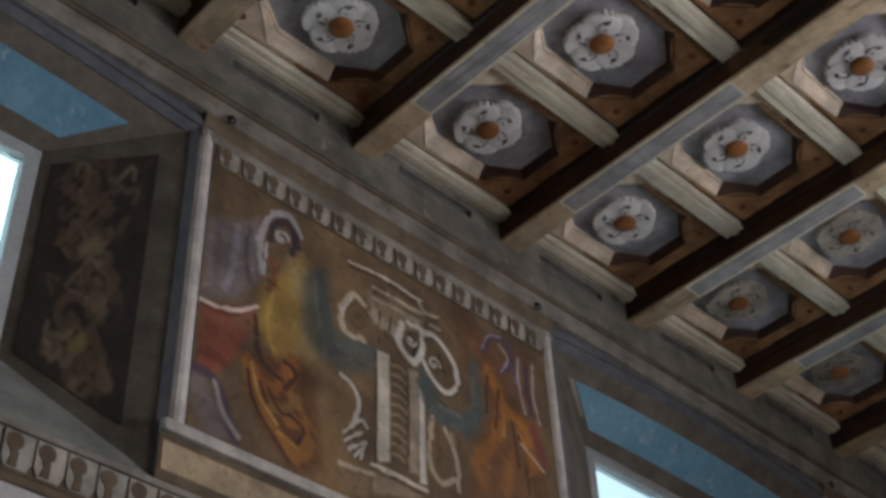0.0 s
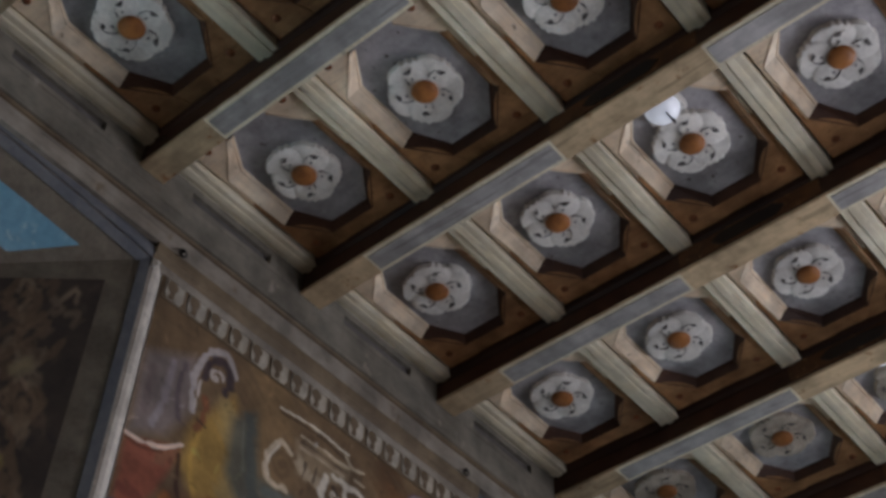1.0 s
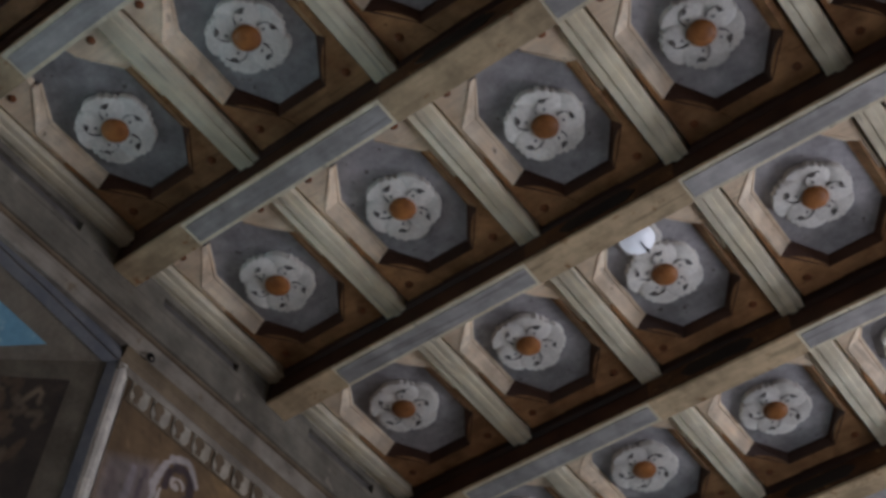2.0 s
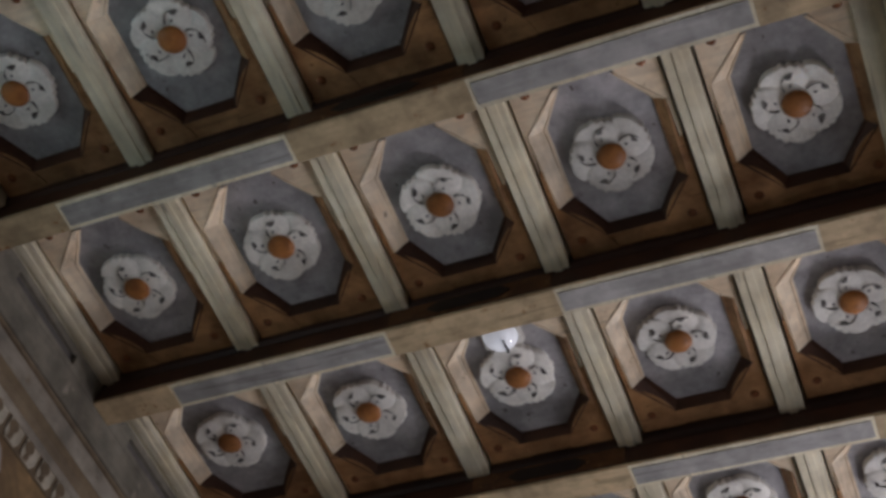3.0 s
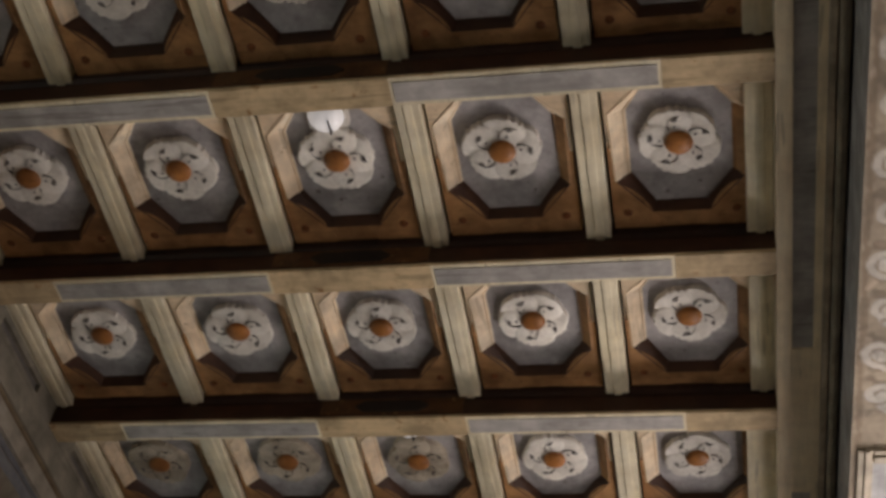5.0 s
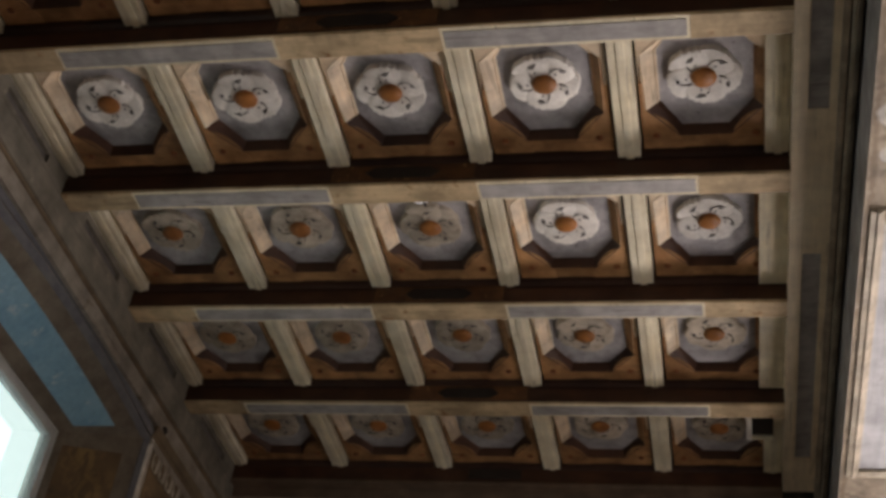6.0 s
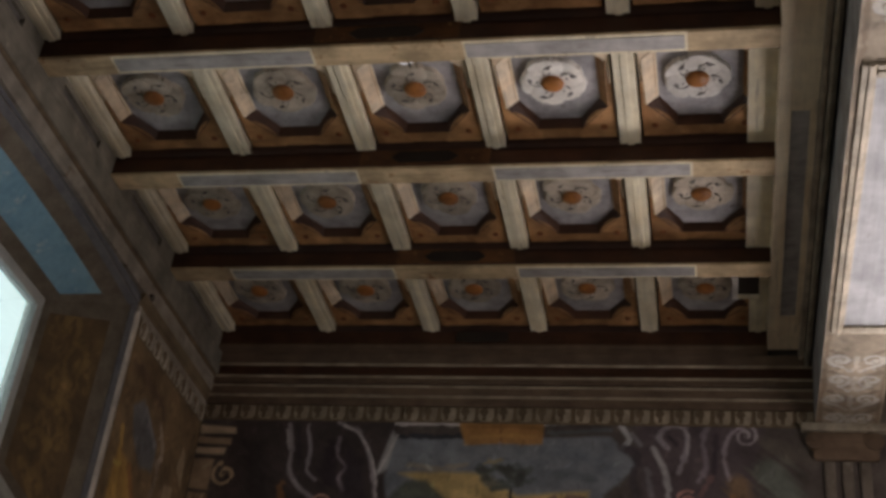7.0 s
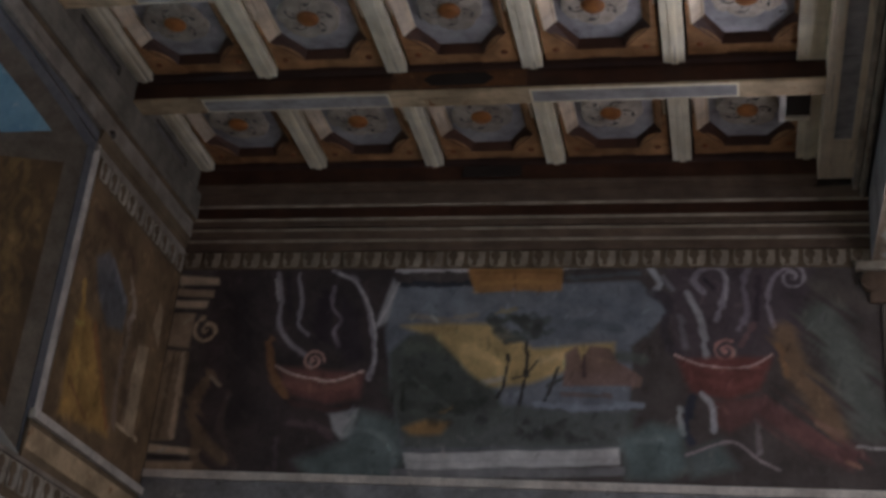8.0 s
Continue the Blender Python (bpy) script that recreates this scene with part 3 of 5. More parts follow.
            part("stud", bm, STUD, corner, "red brown stud", smooth=True)
    return c


def make_rosette(seed, paint, label, tint):
    r = holder("rosette", pose(COL1, 0.425, ZROSE), label, "rosette", "ceiling rosettes")
    part("petals", petal_disc(seed), paint, r, tint, True)
    rnd = random.Random(int(seed * 10))
    step = 2 * math.pi / LOBES
    for i in range(LOBES):
        a = i * step - 0.20
        size = rnd.uniform(0.85, 1.2)
        part("hollow", hollow_shade_mesh(0.70 + rnd.uniform(-0.03, 0.03), a + 0.52, rnd.uniform(1.0, 1.7), 0.0145 * size, 0.0105 * size, 1.15), HOLLOW_TONE, r, "dark crescent for the shade of a pierced petal")
        part("hollow", hollow_shade_mesh(0.47, a + 0.50 + rnd.uniform(-0.1, 0.1), 0.5, 0.006, 0.0055, 1.0), HOLLOW_TONE, r)
        part("groove", groove_shade_mesh(a + 0.08, 0.62 + rnd.uniform(-0.1, 0.1)), HOLLOW_TONE, r)
    part("centre", boss_mesh(), ORANGE, r, "rounded orange centre", True)
    return r


SHIFT = {-2: 0.02, -1: 0.035, 0: -0.008}
coffers = [make_coffer()]
WHITE_ROSE = ("chalky white carved rosette with an orange centre", "worn white curled petals")
DULL_ROSE = ("yellowed beige carved rosette with an orange centre, dimmed for weaker light", "yellowed beige curled petals, dimmed for weaker light")
rosettes = [make_rosette(s, OFFWHITE, *WHITE_ROSE) for s in (0.0, 2.3)] + [make_rosette(s, YELLOWED_DIM, *DULL_ROSE) for s in (4.1, 5.7)]
used = [False] * 4
rnd = random.Random(7)
for k in ROWS:
    for c in range(5):
        x, y = COL1 + c * COLUMN, 0.42 + k * BAY + SHIFT.get(k, 0)
        if (k, c) != (0, 0):
            copy_thing(coffers[0], pose(x, 0.425 + k * BAY + 0.5 * SHIFT.get(k, 0), ZGROUND))
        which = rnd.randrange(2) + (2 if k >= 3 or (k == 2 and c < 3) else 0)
        turn = rnd.uniform(0, 360)
        tilt = rnd.uniform(-1.5, 1.5), rnd.uniform(-1.5, 1.5)
        m = pose(x + rnd.uniform(-0.006, 0.006), y + rnd.uniform(-0.008, 0.008), ZROSE, tilt[0], tilt[1], turn)
        if used[which]:
            copy_thing(rosettes[which], m)
        else:
            rosettes[which].matrix_world = m
            used[which] = True

# small dome lamps in the middle coffers
def make_dome():
    d = holder("dome_lamp", pose(1.585, 0.20, ZBOARD), "small round white dome lamp fixed in a coffer", "lamp", "dome lamps")
    bm = bmesh.new()
    bmesh.ops.create_uvsphere(bm, u_segments=32, v_segments=16, radius=0.066)
    for v in bm.verts:
        v.co.z *= 0.75 if v.co.z < 0 else 0.2
    part("dome", bm, LAMP, d, "glowing white dome", True)
    part("base", block(-0.075, 0.075, -0.06, 0.06, 0.004, 0.075, bevel=0.008), OFFWHITE, d)
    part("clip", block(0.016, 0.022, -0.012, 0.052, -0.053, -0.02, bevel=0.002), IRON, d, "dark wire clip")
    return d


dome = make_dome()
copy_thing(dome, pose(1.585, 0.17 + 2 * BAY, ZBOARD))

# ---- wall paintings ----
def fresco_material(name, rough=0.8):
    """Painted plaster: the paint layer, worn by noise at two scales."""
    m = bpy.data.materials.new(name)
    m.use_nodes = True
    n, l = m.node_tree.nodes, m.node_tree.links
    bsdf = n["Principled BSDF"]
    paint = n.new("ShaderNodeAttribute")
    paint.attribute_name = "paint"
    geo = n.new("ShaderNodeNewGeometry")
    tones = []
    for scale, lo, hi in ((6.0, 0.62, 1.30), (40.0, 0.90, 1.10)):
        t = n.new("ShaderNodeTexNoise")
        t.inputs["Scale"].default_value, t.inputs["Detail"].default_value = scale, 6
        l.new(geo.outputs["Position"], t.inputs["Vector"])
        r = n.new("ShaderNodeMapRange")
        r.inputs["From Min"].default_value, r.inputs["From Max"].default_value = 0.3, 0.7
        r.inputs["To Min"].default_value, r.inputs["To Max"].default_value = lo, hi
        l.new(t.outputs["Fac"], r.inputs["Value"])
        tones.append((t, r))
    color = paint.outputs["Color"]
    for t, r in tones:
        k = n.new("ShaderNodeMix")
        k.data_type, k.blend_type = "RGBA", "MULTIPLY"
        k.inputs[0].default_value = 1.0
        l.new(color, k.inputs[6])
        l.new(r.outputs["Result"], k.inputs[7])
        color = k.outputs[2]
    l.new(color, bsdf.inputs["Base Color"])
    bsdf.inputs["Roughness"].default_value = rough
    relief = n.new("ShaderNodeBump")
    relief.inputs["Strength"].default_value, relief.inputs["Distance"].default_value = 0.2, 0.004
    l.new(tones[1][0].outputs["Fac"], relief.inputs["Height"])
    l.new(relief.outputs["Normal"], bsdf.inputs["Normal"])
    return m


FRESCO = fresco_material("painted_plaster")


class Canvas:
    """A sheet of paint over u and v in metres."""

    def __init__(self, u0, u1, v0, v1, step, base):
        self.nu, self.nv = max(2, round((u1 - u0) / step) + 1), max(2, round((v1 - v0) / step) + 1)
        self.u, self.v = np.meshgrid(np.linspace(u0, u1, self.nu), np.linspace(v0, v1, self.nv), indexing="ij")
        self.rgb = np.ones((self.nu, self.nv, 3)) * np.array(base)
        self.step = step
        # an unsteady hand: the brush wanders a little
        self.wu, self.wv, self.press = self.u.copy(), self.v.copy(), np.ones(self.u.shape)
        for k in range(1, 5):
            f = 9.0 * k * 1.37
            self.wu += 0.0026 / k * np.sin(f * self.v + 1.7 * k + 0.6 * np.sin(f * 0.7 * self.u))
            self.wv += 0.0026 / k * np.sin(f * self.u + 2.9 * k + 0.6 * np.sin(f * 0.6 * self.v))
            self.press += 0.16 * np.sin(1.9 * f * self.u + 2.3 * f * self.v + 5.1 * k)

    def dabs(self, count, seed, length=0.05, width=0.014):
        """Short strokes that pick up the colour under them, a little lighter or darker."""
        rnd = random.Random(seed)
        u0, v0 = self.u[0, 0], self.v[0, 0]
        r = int((length + width) / self.step) + 2
        for _ in range(count):
            i, j = rnd.randrange(self.nu), rnd.randrange(self.nv)
            tone = rnd.choice((0.45, 0.6, 0.75, 1.25, 1.5, 1.75))
            color = np.clip(self.rgb[i, j] * tone * np.array((1 + rnd.uniform(-0.1, 0.1), 1, 1 + rnd.uniform(-0.1, 0.1))), 0.02, 0.6)
            a = rnd.gauss(1.5, 0.7)
            d = np.array((math.cos(a), math.sin(a))) * length * rnd.uniform(0.3, 1)
            s = np.s_[max(0, i - r):i + r, max(0, j - r):j + r]
            u, v = self.wu[s] - self.u[i, j], self.wv[s] - self.v[i, j]
            bend = rnd.uniform(-6, 6)
            t = np.clip((u * d[0] + v * d[1]) / (d @ d), -0.5, 0.5)
            off = bend * (d @ d) * (t * t - 0.1)
            n = np.array((-d[1], d[0])) / math.sqrt(d @ d)
            dist = np.hypot(u - t * d[0] - n[0] * off, v - t * d[1] - n[1] * off)
            half = width * rnd.uniform(0.4, 1.0) * (1 - 1.2 * t * t)
            k = (np.clip((half - dist) / (half * 0.8) + 0.3, 0, 1) * 0.42)[..., None]
            self.rgb[s] = self.rgb[s] * (1 - k) + color * k

    def blend(self, mask, color, alpha):
        k = (np.clip(mask, 0, 1) * alpha)[..., None]
        self.rgb = self.rgb * (1 - k) + np.array(color) * k

    def mesh(self, name, place, parent=None, label=""):
        """place(u, v) gives the corner of each patch of paint in the world."""
        pts = place(self.u, self.v).reshape(-1, 3)
        i, j = np.meshgrid(np.arange(self.nu - 1), np.arange(self.nv - 1), indexing="ij")
        a = (i * self.nv + j).ravel()
        faces = np.stack([a, a + self.nv, a + self.nv + 1, a + 1], 1)
        data = bpy.data.meshes.new(name)
        data.from_pydata(pts.tolist(), [], faces.tolist())
        layer = data.color_attributes.new("paint", "FLOAT_COLOR", "POINT")
        layer.data.foreach_set("color", np.concatenate([self.rgb.reshape(-1, 3), np.ones((len(pts), 1))], 1).astype(np.float32).ravel())
        data.materials.append(FRESCO)
        ob = new(name, data)
        if parent:
            ob.parent = parent
            ob.matrix_parent_inverse = parent.matrix_world.inverted()
        if label:
            ob["label"] = label
        return ob


def smooth_line(points, steps=6):
    p = [np.array(q, float) for q in points]
    if len(p) < 3:
        return p
    p = [2 * p[0] - p[1]] + p + [2 * p[-1] - p[-2]]
    line = []
    for a, b, c, d in zip(p, p[1:], p[2:], p[3:]):
        for i in range(steps):
            t = i / steps
            line.append(0.5 * (2 * b + (c - a) * t + (2 * a - 5 * b + 4 * c - d) * t * t + (3 * b - a - 3 * c + d) * t ** 3))
    return line + [p[-2]]


def brush(canvas, points, width, color, alpha=0.9, soft=0.4):
    line = smooth_line(points)
    best = np.full(canvas.u.shape, 9.0)
    for a, b in zip(line, line[1:]):
        d = b - a
        t = np.clip(((canvas.wu - a[0]) * d[0] + (canvas.wv - a[1]) * d[1]) / max(1e-9, d @ d), 0, 1)
        best = np.minimum(best, np.hypot(canvas.wu - a[0] - t * d[0], canvas.wv - a[1] - t * d[1]))
    half = width / 2 * np.clip(canvas.press, 0.45, 1.4)
    canvas.blend((half * 1.1 - best) / (half * min(1.0, soft * 1.35) + 1e-4) + 0.4, color, alpha)


def fill(canvas, points, color, alpha=0.9, soft=0.03):
    inside = np.zeros(canvas.u.shape, bool)
    best = np.full(canvas.u.shape, 9.0)
    wob_u = canvas.wu
    wob_v = canvas.wv
    for (ax, ay), (bx, by) in zip(points, points[1:] + points[:1]):
        crosses = (ay > wob_v) != (by > wob_v)
        inside ^= crosses & (wob_u < (bx - ax) * (wob_v - ay) / ((by - ay) or 1e-9) + ax)
        d = (bx - ax) ** 2 + (by - ay) ** 2 + 1e-9
        t = np.clip(((wob_u - ax) * (bx - ax) + (wob_v - ay) * (by - ay)) / d, 0, 1)
        best = np.minimum(best, np.hypot(wob_u - ax - t * (bx - ax), wob_v - ay - t * (by - ay)))
    canvas.blend(np.where(inside, best, -best) / soft + 0.5, color, alpha)


def volute(canvas, u, v, radius, turns, way, width, color, alpha=0.9, start=0):
    count = int(14 * turns) + 2
    pts = []
    for i in range(count):
        f = i / (count - 1)
        a, r = start + way * 2 * math.pi * turns * f, radius * (1 - 0.8 * f)
        pts.append((u + r * math.cos(a), v + r * math.sin(a)))
    brush(canvas, pts, width, color, alpha, 0.4)
    brush(canvas, [(u, v), (u + 0.001, v)], width * 1.1, color, alpha, 0.5)


# pier between the windows
pier = Canvas(-0.64, 1.09, 3.72, 4.96, 0.006, (0.235, 0.165, 0.095))
brush(pier, [(-0.055, 4.821), (-0.014, 4.508), (-0.09, 3.824)], 0.214, (0.33, 0.23, 0.12), 0.7, 0.8)
brush(pier, [(0.594, 4.83), (0.621, 4.612)], 0.129, (0.2, 0.12, 0.06), 0.8, 0.8)
brush(pier, [(-0.126, 3.928), (-0.089, 3.738)], 0.157, (0.36, 0.24, 0.11), 0.7, 0.8)
fill(pier, [(-0.631, 4.605), (-0.422, 4.715), (-0.399, 4.475), (-0.487, 4.321), (-0.631, 4.249)], (0.31, 0.265, 0.25), 0.9, 0.05)
brush(pier, [(-0.507, 4.635), (-0.512, 4.481), (-0.545, 4.334)], 0.029, (0.42, 0.38, 0.39), 0.8, 0.6)
brush(pier, [(-0.461, 4.654), (-0.466, 4.525), (-0.446, 4.423)], 0.023, (0.19, 0.15, 0.16), 0.85, 0.6)
brush(pier, [(-0.587, 4.56), (-0.586, 4.37)], 0.031, (0.24, 0.19, 0.18), 0.7, 0.7)
fill(pier, [(-0.395, 4.408), (-0.218, 4.669), (-0.129, 4.395), (-0.183, 4.184), (-0.297, 4.129), (-0.41, 4.25)], (0.47, 0.32, 0.1), 0.9, 0.05)
brush(pier, [(-0.247, 4.597), (-0.183, 4.419), (-0.184, 4.216)], 0.086, (0.4, 0.31, 0.15), 0.85, 0.7)
brush(pier, [(-0.354, 4.414), (-0.362, 4.274), (-0.306, 4.14)], 0.023, (0.6, 0.41, 0.12), 0.7, 0.6)
brush(pier, [(-0.345, 4.568), (-0.339, 4.483), (-0.366, 4.424)], 0.029, (0.27, 0.12, 0.06), 0.85, 0.6)
brush(pier, [(-0.365, 4.468), (-0.327, 4.454)], 0.013, (0.07, 0.045, 0.03), 0.7, 0.5)
brush(pier, [(-0.39, 4.489), (-0.413, 4.619), (-0.376, 4.758), (-0.296, 4.815), (-0.235, 4.752)], 0.029, (0.52, 0.48, 0.47), 0.92, 0.4)
brush(pier, [(-0.367, 4.655), (-0.359, 4.724), (-0.308, 4.773), (-0.252, 4.731), (-0.267, 4.644)], 0.031, (0.09, 0.065, 0.075), 0.92, 0.4)
volute(pier, -0.32, 4.687, 0.036, 1.0, 1, 0.018, (0.6, 0.54, 0.5), 0.95, 0)
brush(pier, [(-0.384, 4.501), (-0.381, 4.629)], 0.010, (0.7, 0.66, 0.63), 0.7, 0.4)
fill(pier, [(-0.632, 4.226), (-0.414, 4.31), (-0.445, 4.183), (-0.473, 4.09), (-0.549, 3.974), (-0.618, 3.985)], (0.37, 0.14, 0.085), 0.95, 0.03)
brush(pier, [(-0.586, 4.19), (-0.494, 4.206)], 0.052, (0.46, 0.19, 0.12), 0.7, 0.7)
brush(pier, [(-0.603, 4.041), (-0.527, 4.033)], 0.043, (0.25, 0.085, 0.06), 0.8, 0.6)
brush(pier, [(-0.494, 4.206), (-0.436, 4.285)], 0.043, (0.3, 0.17, 0.1), 0.7, 0.7)
brush(pier, [(-0.634, 4.242), (-0.56, 4.246), (-0.48, 4.273), (-0.406, 4.328)], 0.016, (0.8, 0.66, 0.56), 0.95, 0.35)
brush(pier, [(-0.629, 4.225), (-0.558, 4.225), (-0.482, 4.254)], 0.009, (0.07, 0.045, 0.03), 0.6, 0.5)
brush(pier, [(-0.622, 3.912), (-0.567, 3.822), (-0.519, 3.772)], 0.100, (0.3, 0.25, 0.235), 0.85, 0.7)
brush(pier, [(-0.619, 3.969), (-0.553, 3.959), (-0.507, 3.871), (-0.458, 3.773)], 0.037, (0.145, 0.1, 0.13), 0.88, 0.5)
brush(pier, [(-0.55, 3.949), (-0.515, 3.853), (-0.447, 3.782)], 0.018, (0.56, 0.5, 0.47), 0.85, 0.5)
fill(pier, [(-0.453, 4.121), (-0.153, 4.211), (-0.123, 3.811), (-0.223, 3.731), (-0.383, 3.891)], (0.20, 0.095, 0.04), 0.85, 0.06)
brush(pier, [(-0.423, 4.091), (-0.363, 4.019), (-0.285, 4.053), (-0.237, 4.174)], 0.063, (0.38, 0.17, 0.055), 0.9, 0.5)
brush(pier, [(-0.418, 4.07), (-0.355, 3.903), (-0.266, 3.824), (-0.185, 3.844), (-0.188, 3.939), (-0.256, 3.935)], 0.060, (0.43, 0.22, 0.065), 0.9, 0.5)
brush(pier, [(-0.328, 3.959), (-0.265, 3.958), (-0.227, 4.021)], 0.052, (0.38, 0.23, 0.09), 0.8, 0.6)
brush(pier, [(-0.412, 4.282), (-0.392, 4.146), (-0.344, 4.09), (-0.286, 4.074)], 0.017, (0.1, 0.045, 0.02), 0.85, 0.5)
brush(pier, [(-0.426, 4.051), (-0.383, 3.912), (-0.289, 3.814), (-0.248, 3.774)], 0.016, (0.1, 0.045, 0.02), 0.85, 0.5)
brush(pier, [(-0.277, 4.154), (-0.228, 4.127), (-0.274, 4.043)], 0.018, (0.1, 0.045, 0.02), 0.85, 0.5)
brush(pier, [(-0.252, 3.952), (-0.194, 3.929), (-0.217, 3.859)], 0.016, (0.1, 0.045, 0.02), 0.85, 0.5)
brush(pier, [(-0.339, 4.015), (-0.288, 3.947), (-0.237, 3.952)], 0.013, (0.1, 0.045, 0.02), 0.85, 0.5)
brush(pier, [(-0.375, 4.029), (-0.342, 3.953)], 0.012, (0.1, 0.045, 0.02), 0.85, 0.5)
brush(pier, [(-0.413, 4.088), (-0.371, 3.97), (-0.304, 3.892)], 0.012, (0.66, 0.42, 0.14), 0.85, 0.5)
brush(pier, [(-0.297, 3.866), (-0.22, 3.843)], 0.012, (0.6, 0.36, 0.11), 0.8, 0.5)
brush(pier, [(-0.265, 4.136), (-0.244, 4.107)], 0.012, (0.55, 0.27, 0.08), 0.8, 0.5)
fill(pier, [(-0.214, 4.579), (-0.109, 4.665), (-0.064, 4.412), (0.143, 4.415), (0.118, 4.293), (-0.047, 4.23), (-0.152, 4.262), (-0.215, 4.351)], (0.172, 0.171, 0.139), 0.9, 0.05)
brush(pier, [(-0.135, 4.624), (-0.103, 4.426), (-0.08, 4.301)], 0.043, (0.135, 0.152, 0.136), 0.85, 0.6)
brush(pier, [(-0.022, 4.364), (0.106, 4.385)], 0.043, (0.189, 0.209, 0.19), 0.85, 0.6)
brush(pier, [(-0.161, 4.591), (-0.138, 4.391)], 0.012, (0.246, 0.251, 0.211), 0.7, 0.6)
brush(pier, [(-0.048, 4.317), (0.078, 4.311)], 0.012, (0.12, 0.14, 0.14), 0.8, 0.5)
brush(pier, [(0.063, 4.421), (-0.021, 4.424), (-0.033, 4.499), (0.022, 4.611), (0.082, 4.596)], 0.029, (0.6, 0.52, 0.4), 0.92, 0.4)
volute(pier, 0.045, 4.512, 0.063, 1.3, 1, 0.020, (0.24, 0.165, 0.095), 0.9, 1)
brush(pier, [(-0.017, 4.436), (-0.025, 4.502), (0.018, 4.595)], 0.010, (0.74, 0.69, 0.59), 0.8, 0.4)
fill(pier, [(0.088, 4.674), (0.398, 4.726), (0.373, 4.618), (0.291, 4.586), (0.116, 4.523)], (0.4, 0.315, 0.21), 0.9, 0.02)
brush(pier, [(-0.002, 4.767), (0.177, 4.78), (0.369, 4.773)], 0.012, (0.74, 0.69, 0.59), 0.92, 0.3)
brush(pier, [(0.002, 4.747), (0.177, 4.757), (0.362, 4.746)], 0.010, (0.07, 0.045, 0.03), 0.7, 0.5)
brush(pier, [(0.117, 4.701), (0.381, 4.713)], 0.013, (0.62, 0.54, 0.41), 0.9, 0.35)
brush(pier, [(0.117, 4.648), (0.354, 4.661)], 0.010, (0.58, 0.49, 0.37), 0.9, 0.35)
brush(pier, [(0.117, 4.674), (0.372, 4.688)], 0.009, (0.07, 0.045, 0.03), 0.7, 0.5)
brush(pier, [(0.12, 4.576), (0.173, 4.543), (0.235, 4.544)], 0.048, (0.56, 0.47, 0.35), 0.85, 0.5)
brush(pier, [(0.155, 4.598), (0.15, 4.531)], 0.012, (0.07, 0.045, 0.03), 0.7, 0.5)
brush(pier, [(0.213, 4.606), (0.202, 4.531)], 0.010, (0.07, 0.045, 0.03), 0.7, 0.5)
brush(pier, [(0.358, 4.759), (0.402, 4.725), (0.465, 4.738)], 0.017, (0.64, 0.56, 0.43), 0.85, 0.5)
brush(pier, [(0.416, 4.679), (0.468, 4.677)], 0.014, (0.6, 0.52, 0.4), 0.85, 0.5)
brush(pier, [(0.377, 4.621), (0.459, 4.621), (0.54, 4.535), (0.547, 4.451), (0.486, 4.383), (0.408, 4.413), (0.371, 4.48)], 0.034, (0.1, 0.07, 0.045), 0.7, 0.6)
brush(pier, [(0.377, 4.624), (0.455, 4.627), (0.54, 4.539), (0.547, 4.451), (0.486, 4.387), (0.412, 4.419), (0.375, 4.484)], 0.023, (0.76, 0.71, 0.62), 0.95, 0.35)
volute(pier, 0.432, 4.493, 0.034, 1.0, 1, 0.012, (0.74, 0.69, 0.59), 0.9, 0)
brush(pier, [(0.455, 4.548), (0.487, 4.473)], 0.013, (0.07, 0.045, 0.03), 0.8, 0.5)
brush(pier, [(0.268, 4.602), (0.252, 4.498), (0.311, 4.452), (0.369, 4.52), (0.364, 4.614), (0.305, 4.632)], 0.029, (0.8, 0.75, 0.65), 0.95, 0.35)
brush(pier, [(0.307, 4.581), (0.341, 4.536), (0.324, 4.484)], 0.018, (0.07, 0.05, 0.035), 0.92, 0.4)
volute(pier, 0.314, 4.548, 0.025, 1.0, -1, 0.009, (0.74, 0.69, 0.59), 0.9, 0)
fill(pier, [(0.136, 4.412), (0.196, 4.421), (0.198, 3.955), (0.136, 3.933)], (0.7, 0.64, 0.52), 0.95, 0.01)
fill(pier, [(0.198, 4.407), (0.29, 4.41), (0.283, 3.959), (0.198, 3.955)], (0.21, 0.15, 0.09), 0.95, 0.012)
brush(pier, [(0.209, 4.381), (0.247, 4.389), (0.277, 4.376)], 0.012, (0.42, 0.33, 0.21), 0.85, 0.4)
brush(pier, [(0.208, 4.336), (0.246, 4.343), (0.276, 4.33)], 0.012, (0.42, 0.33, 0.21), 0.85, 0.4)
brush(pier, [(0.207, 4.291), (0.245, 4.298), (0.275, 4.285)], 0.012, (0.42, 0.33, 0.21), 0.85, 0.4)
brush(pier, [(0.206, 4.246), (0.243, 4.253), (0.273, 4.24)], 0.012, (0.42, 0.33, 0.21), 0.85, 0.4)
brush(pier, [(0.205, 4.202), (0.242, 4.209), (0.272, 4.196)], 0.012, (0.42, 0.33, 0.21), 0.85, 0.4)
brush(pier, [(0.204, 4.159), (0.241, 4.166), (0.271, 4.152)], 0.012, (0.42, 0.33, 0.21), 0.85, 0.4)
brush(pier, [(0.203, 4.116), (0.24, 4.122), (0.269, 4.109)], 0.012, (0.42, 0.33, 0.21), 0.85, 0.4)
brush(pier, [(0.202, 4.074), (0.239, 4.08), (0.268, 4.067)], 0.012, (0.42, 0.33, 0.21), 0.85, 0.4)
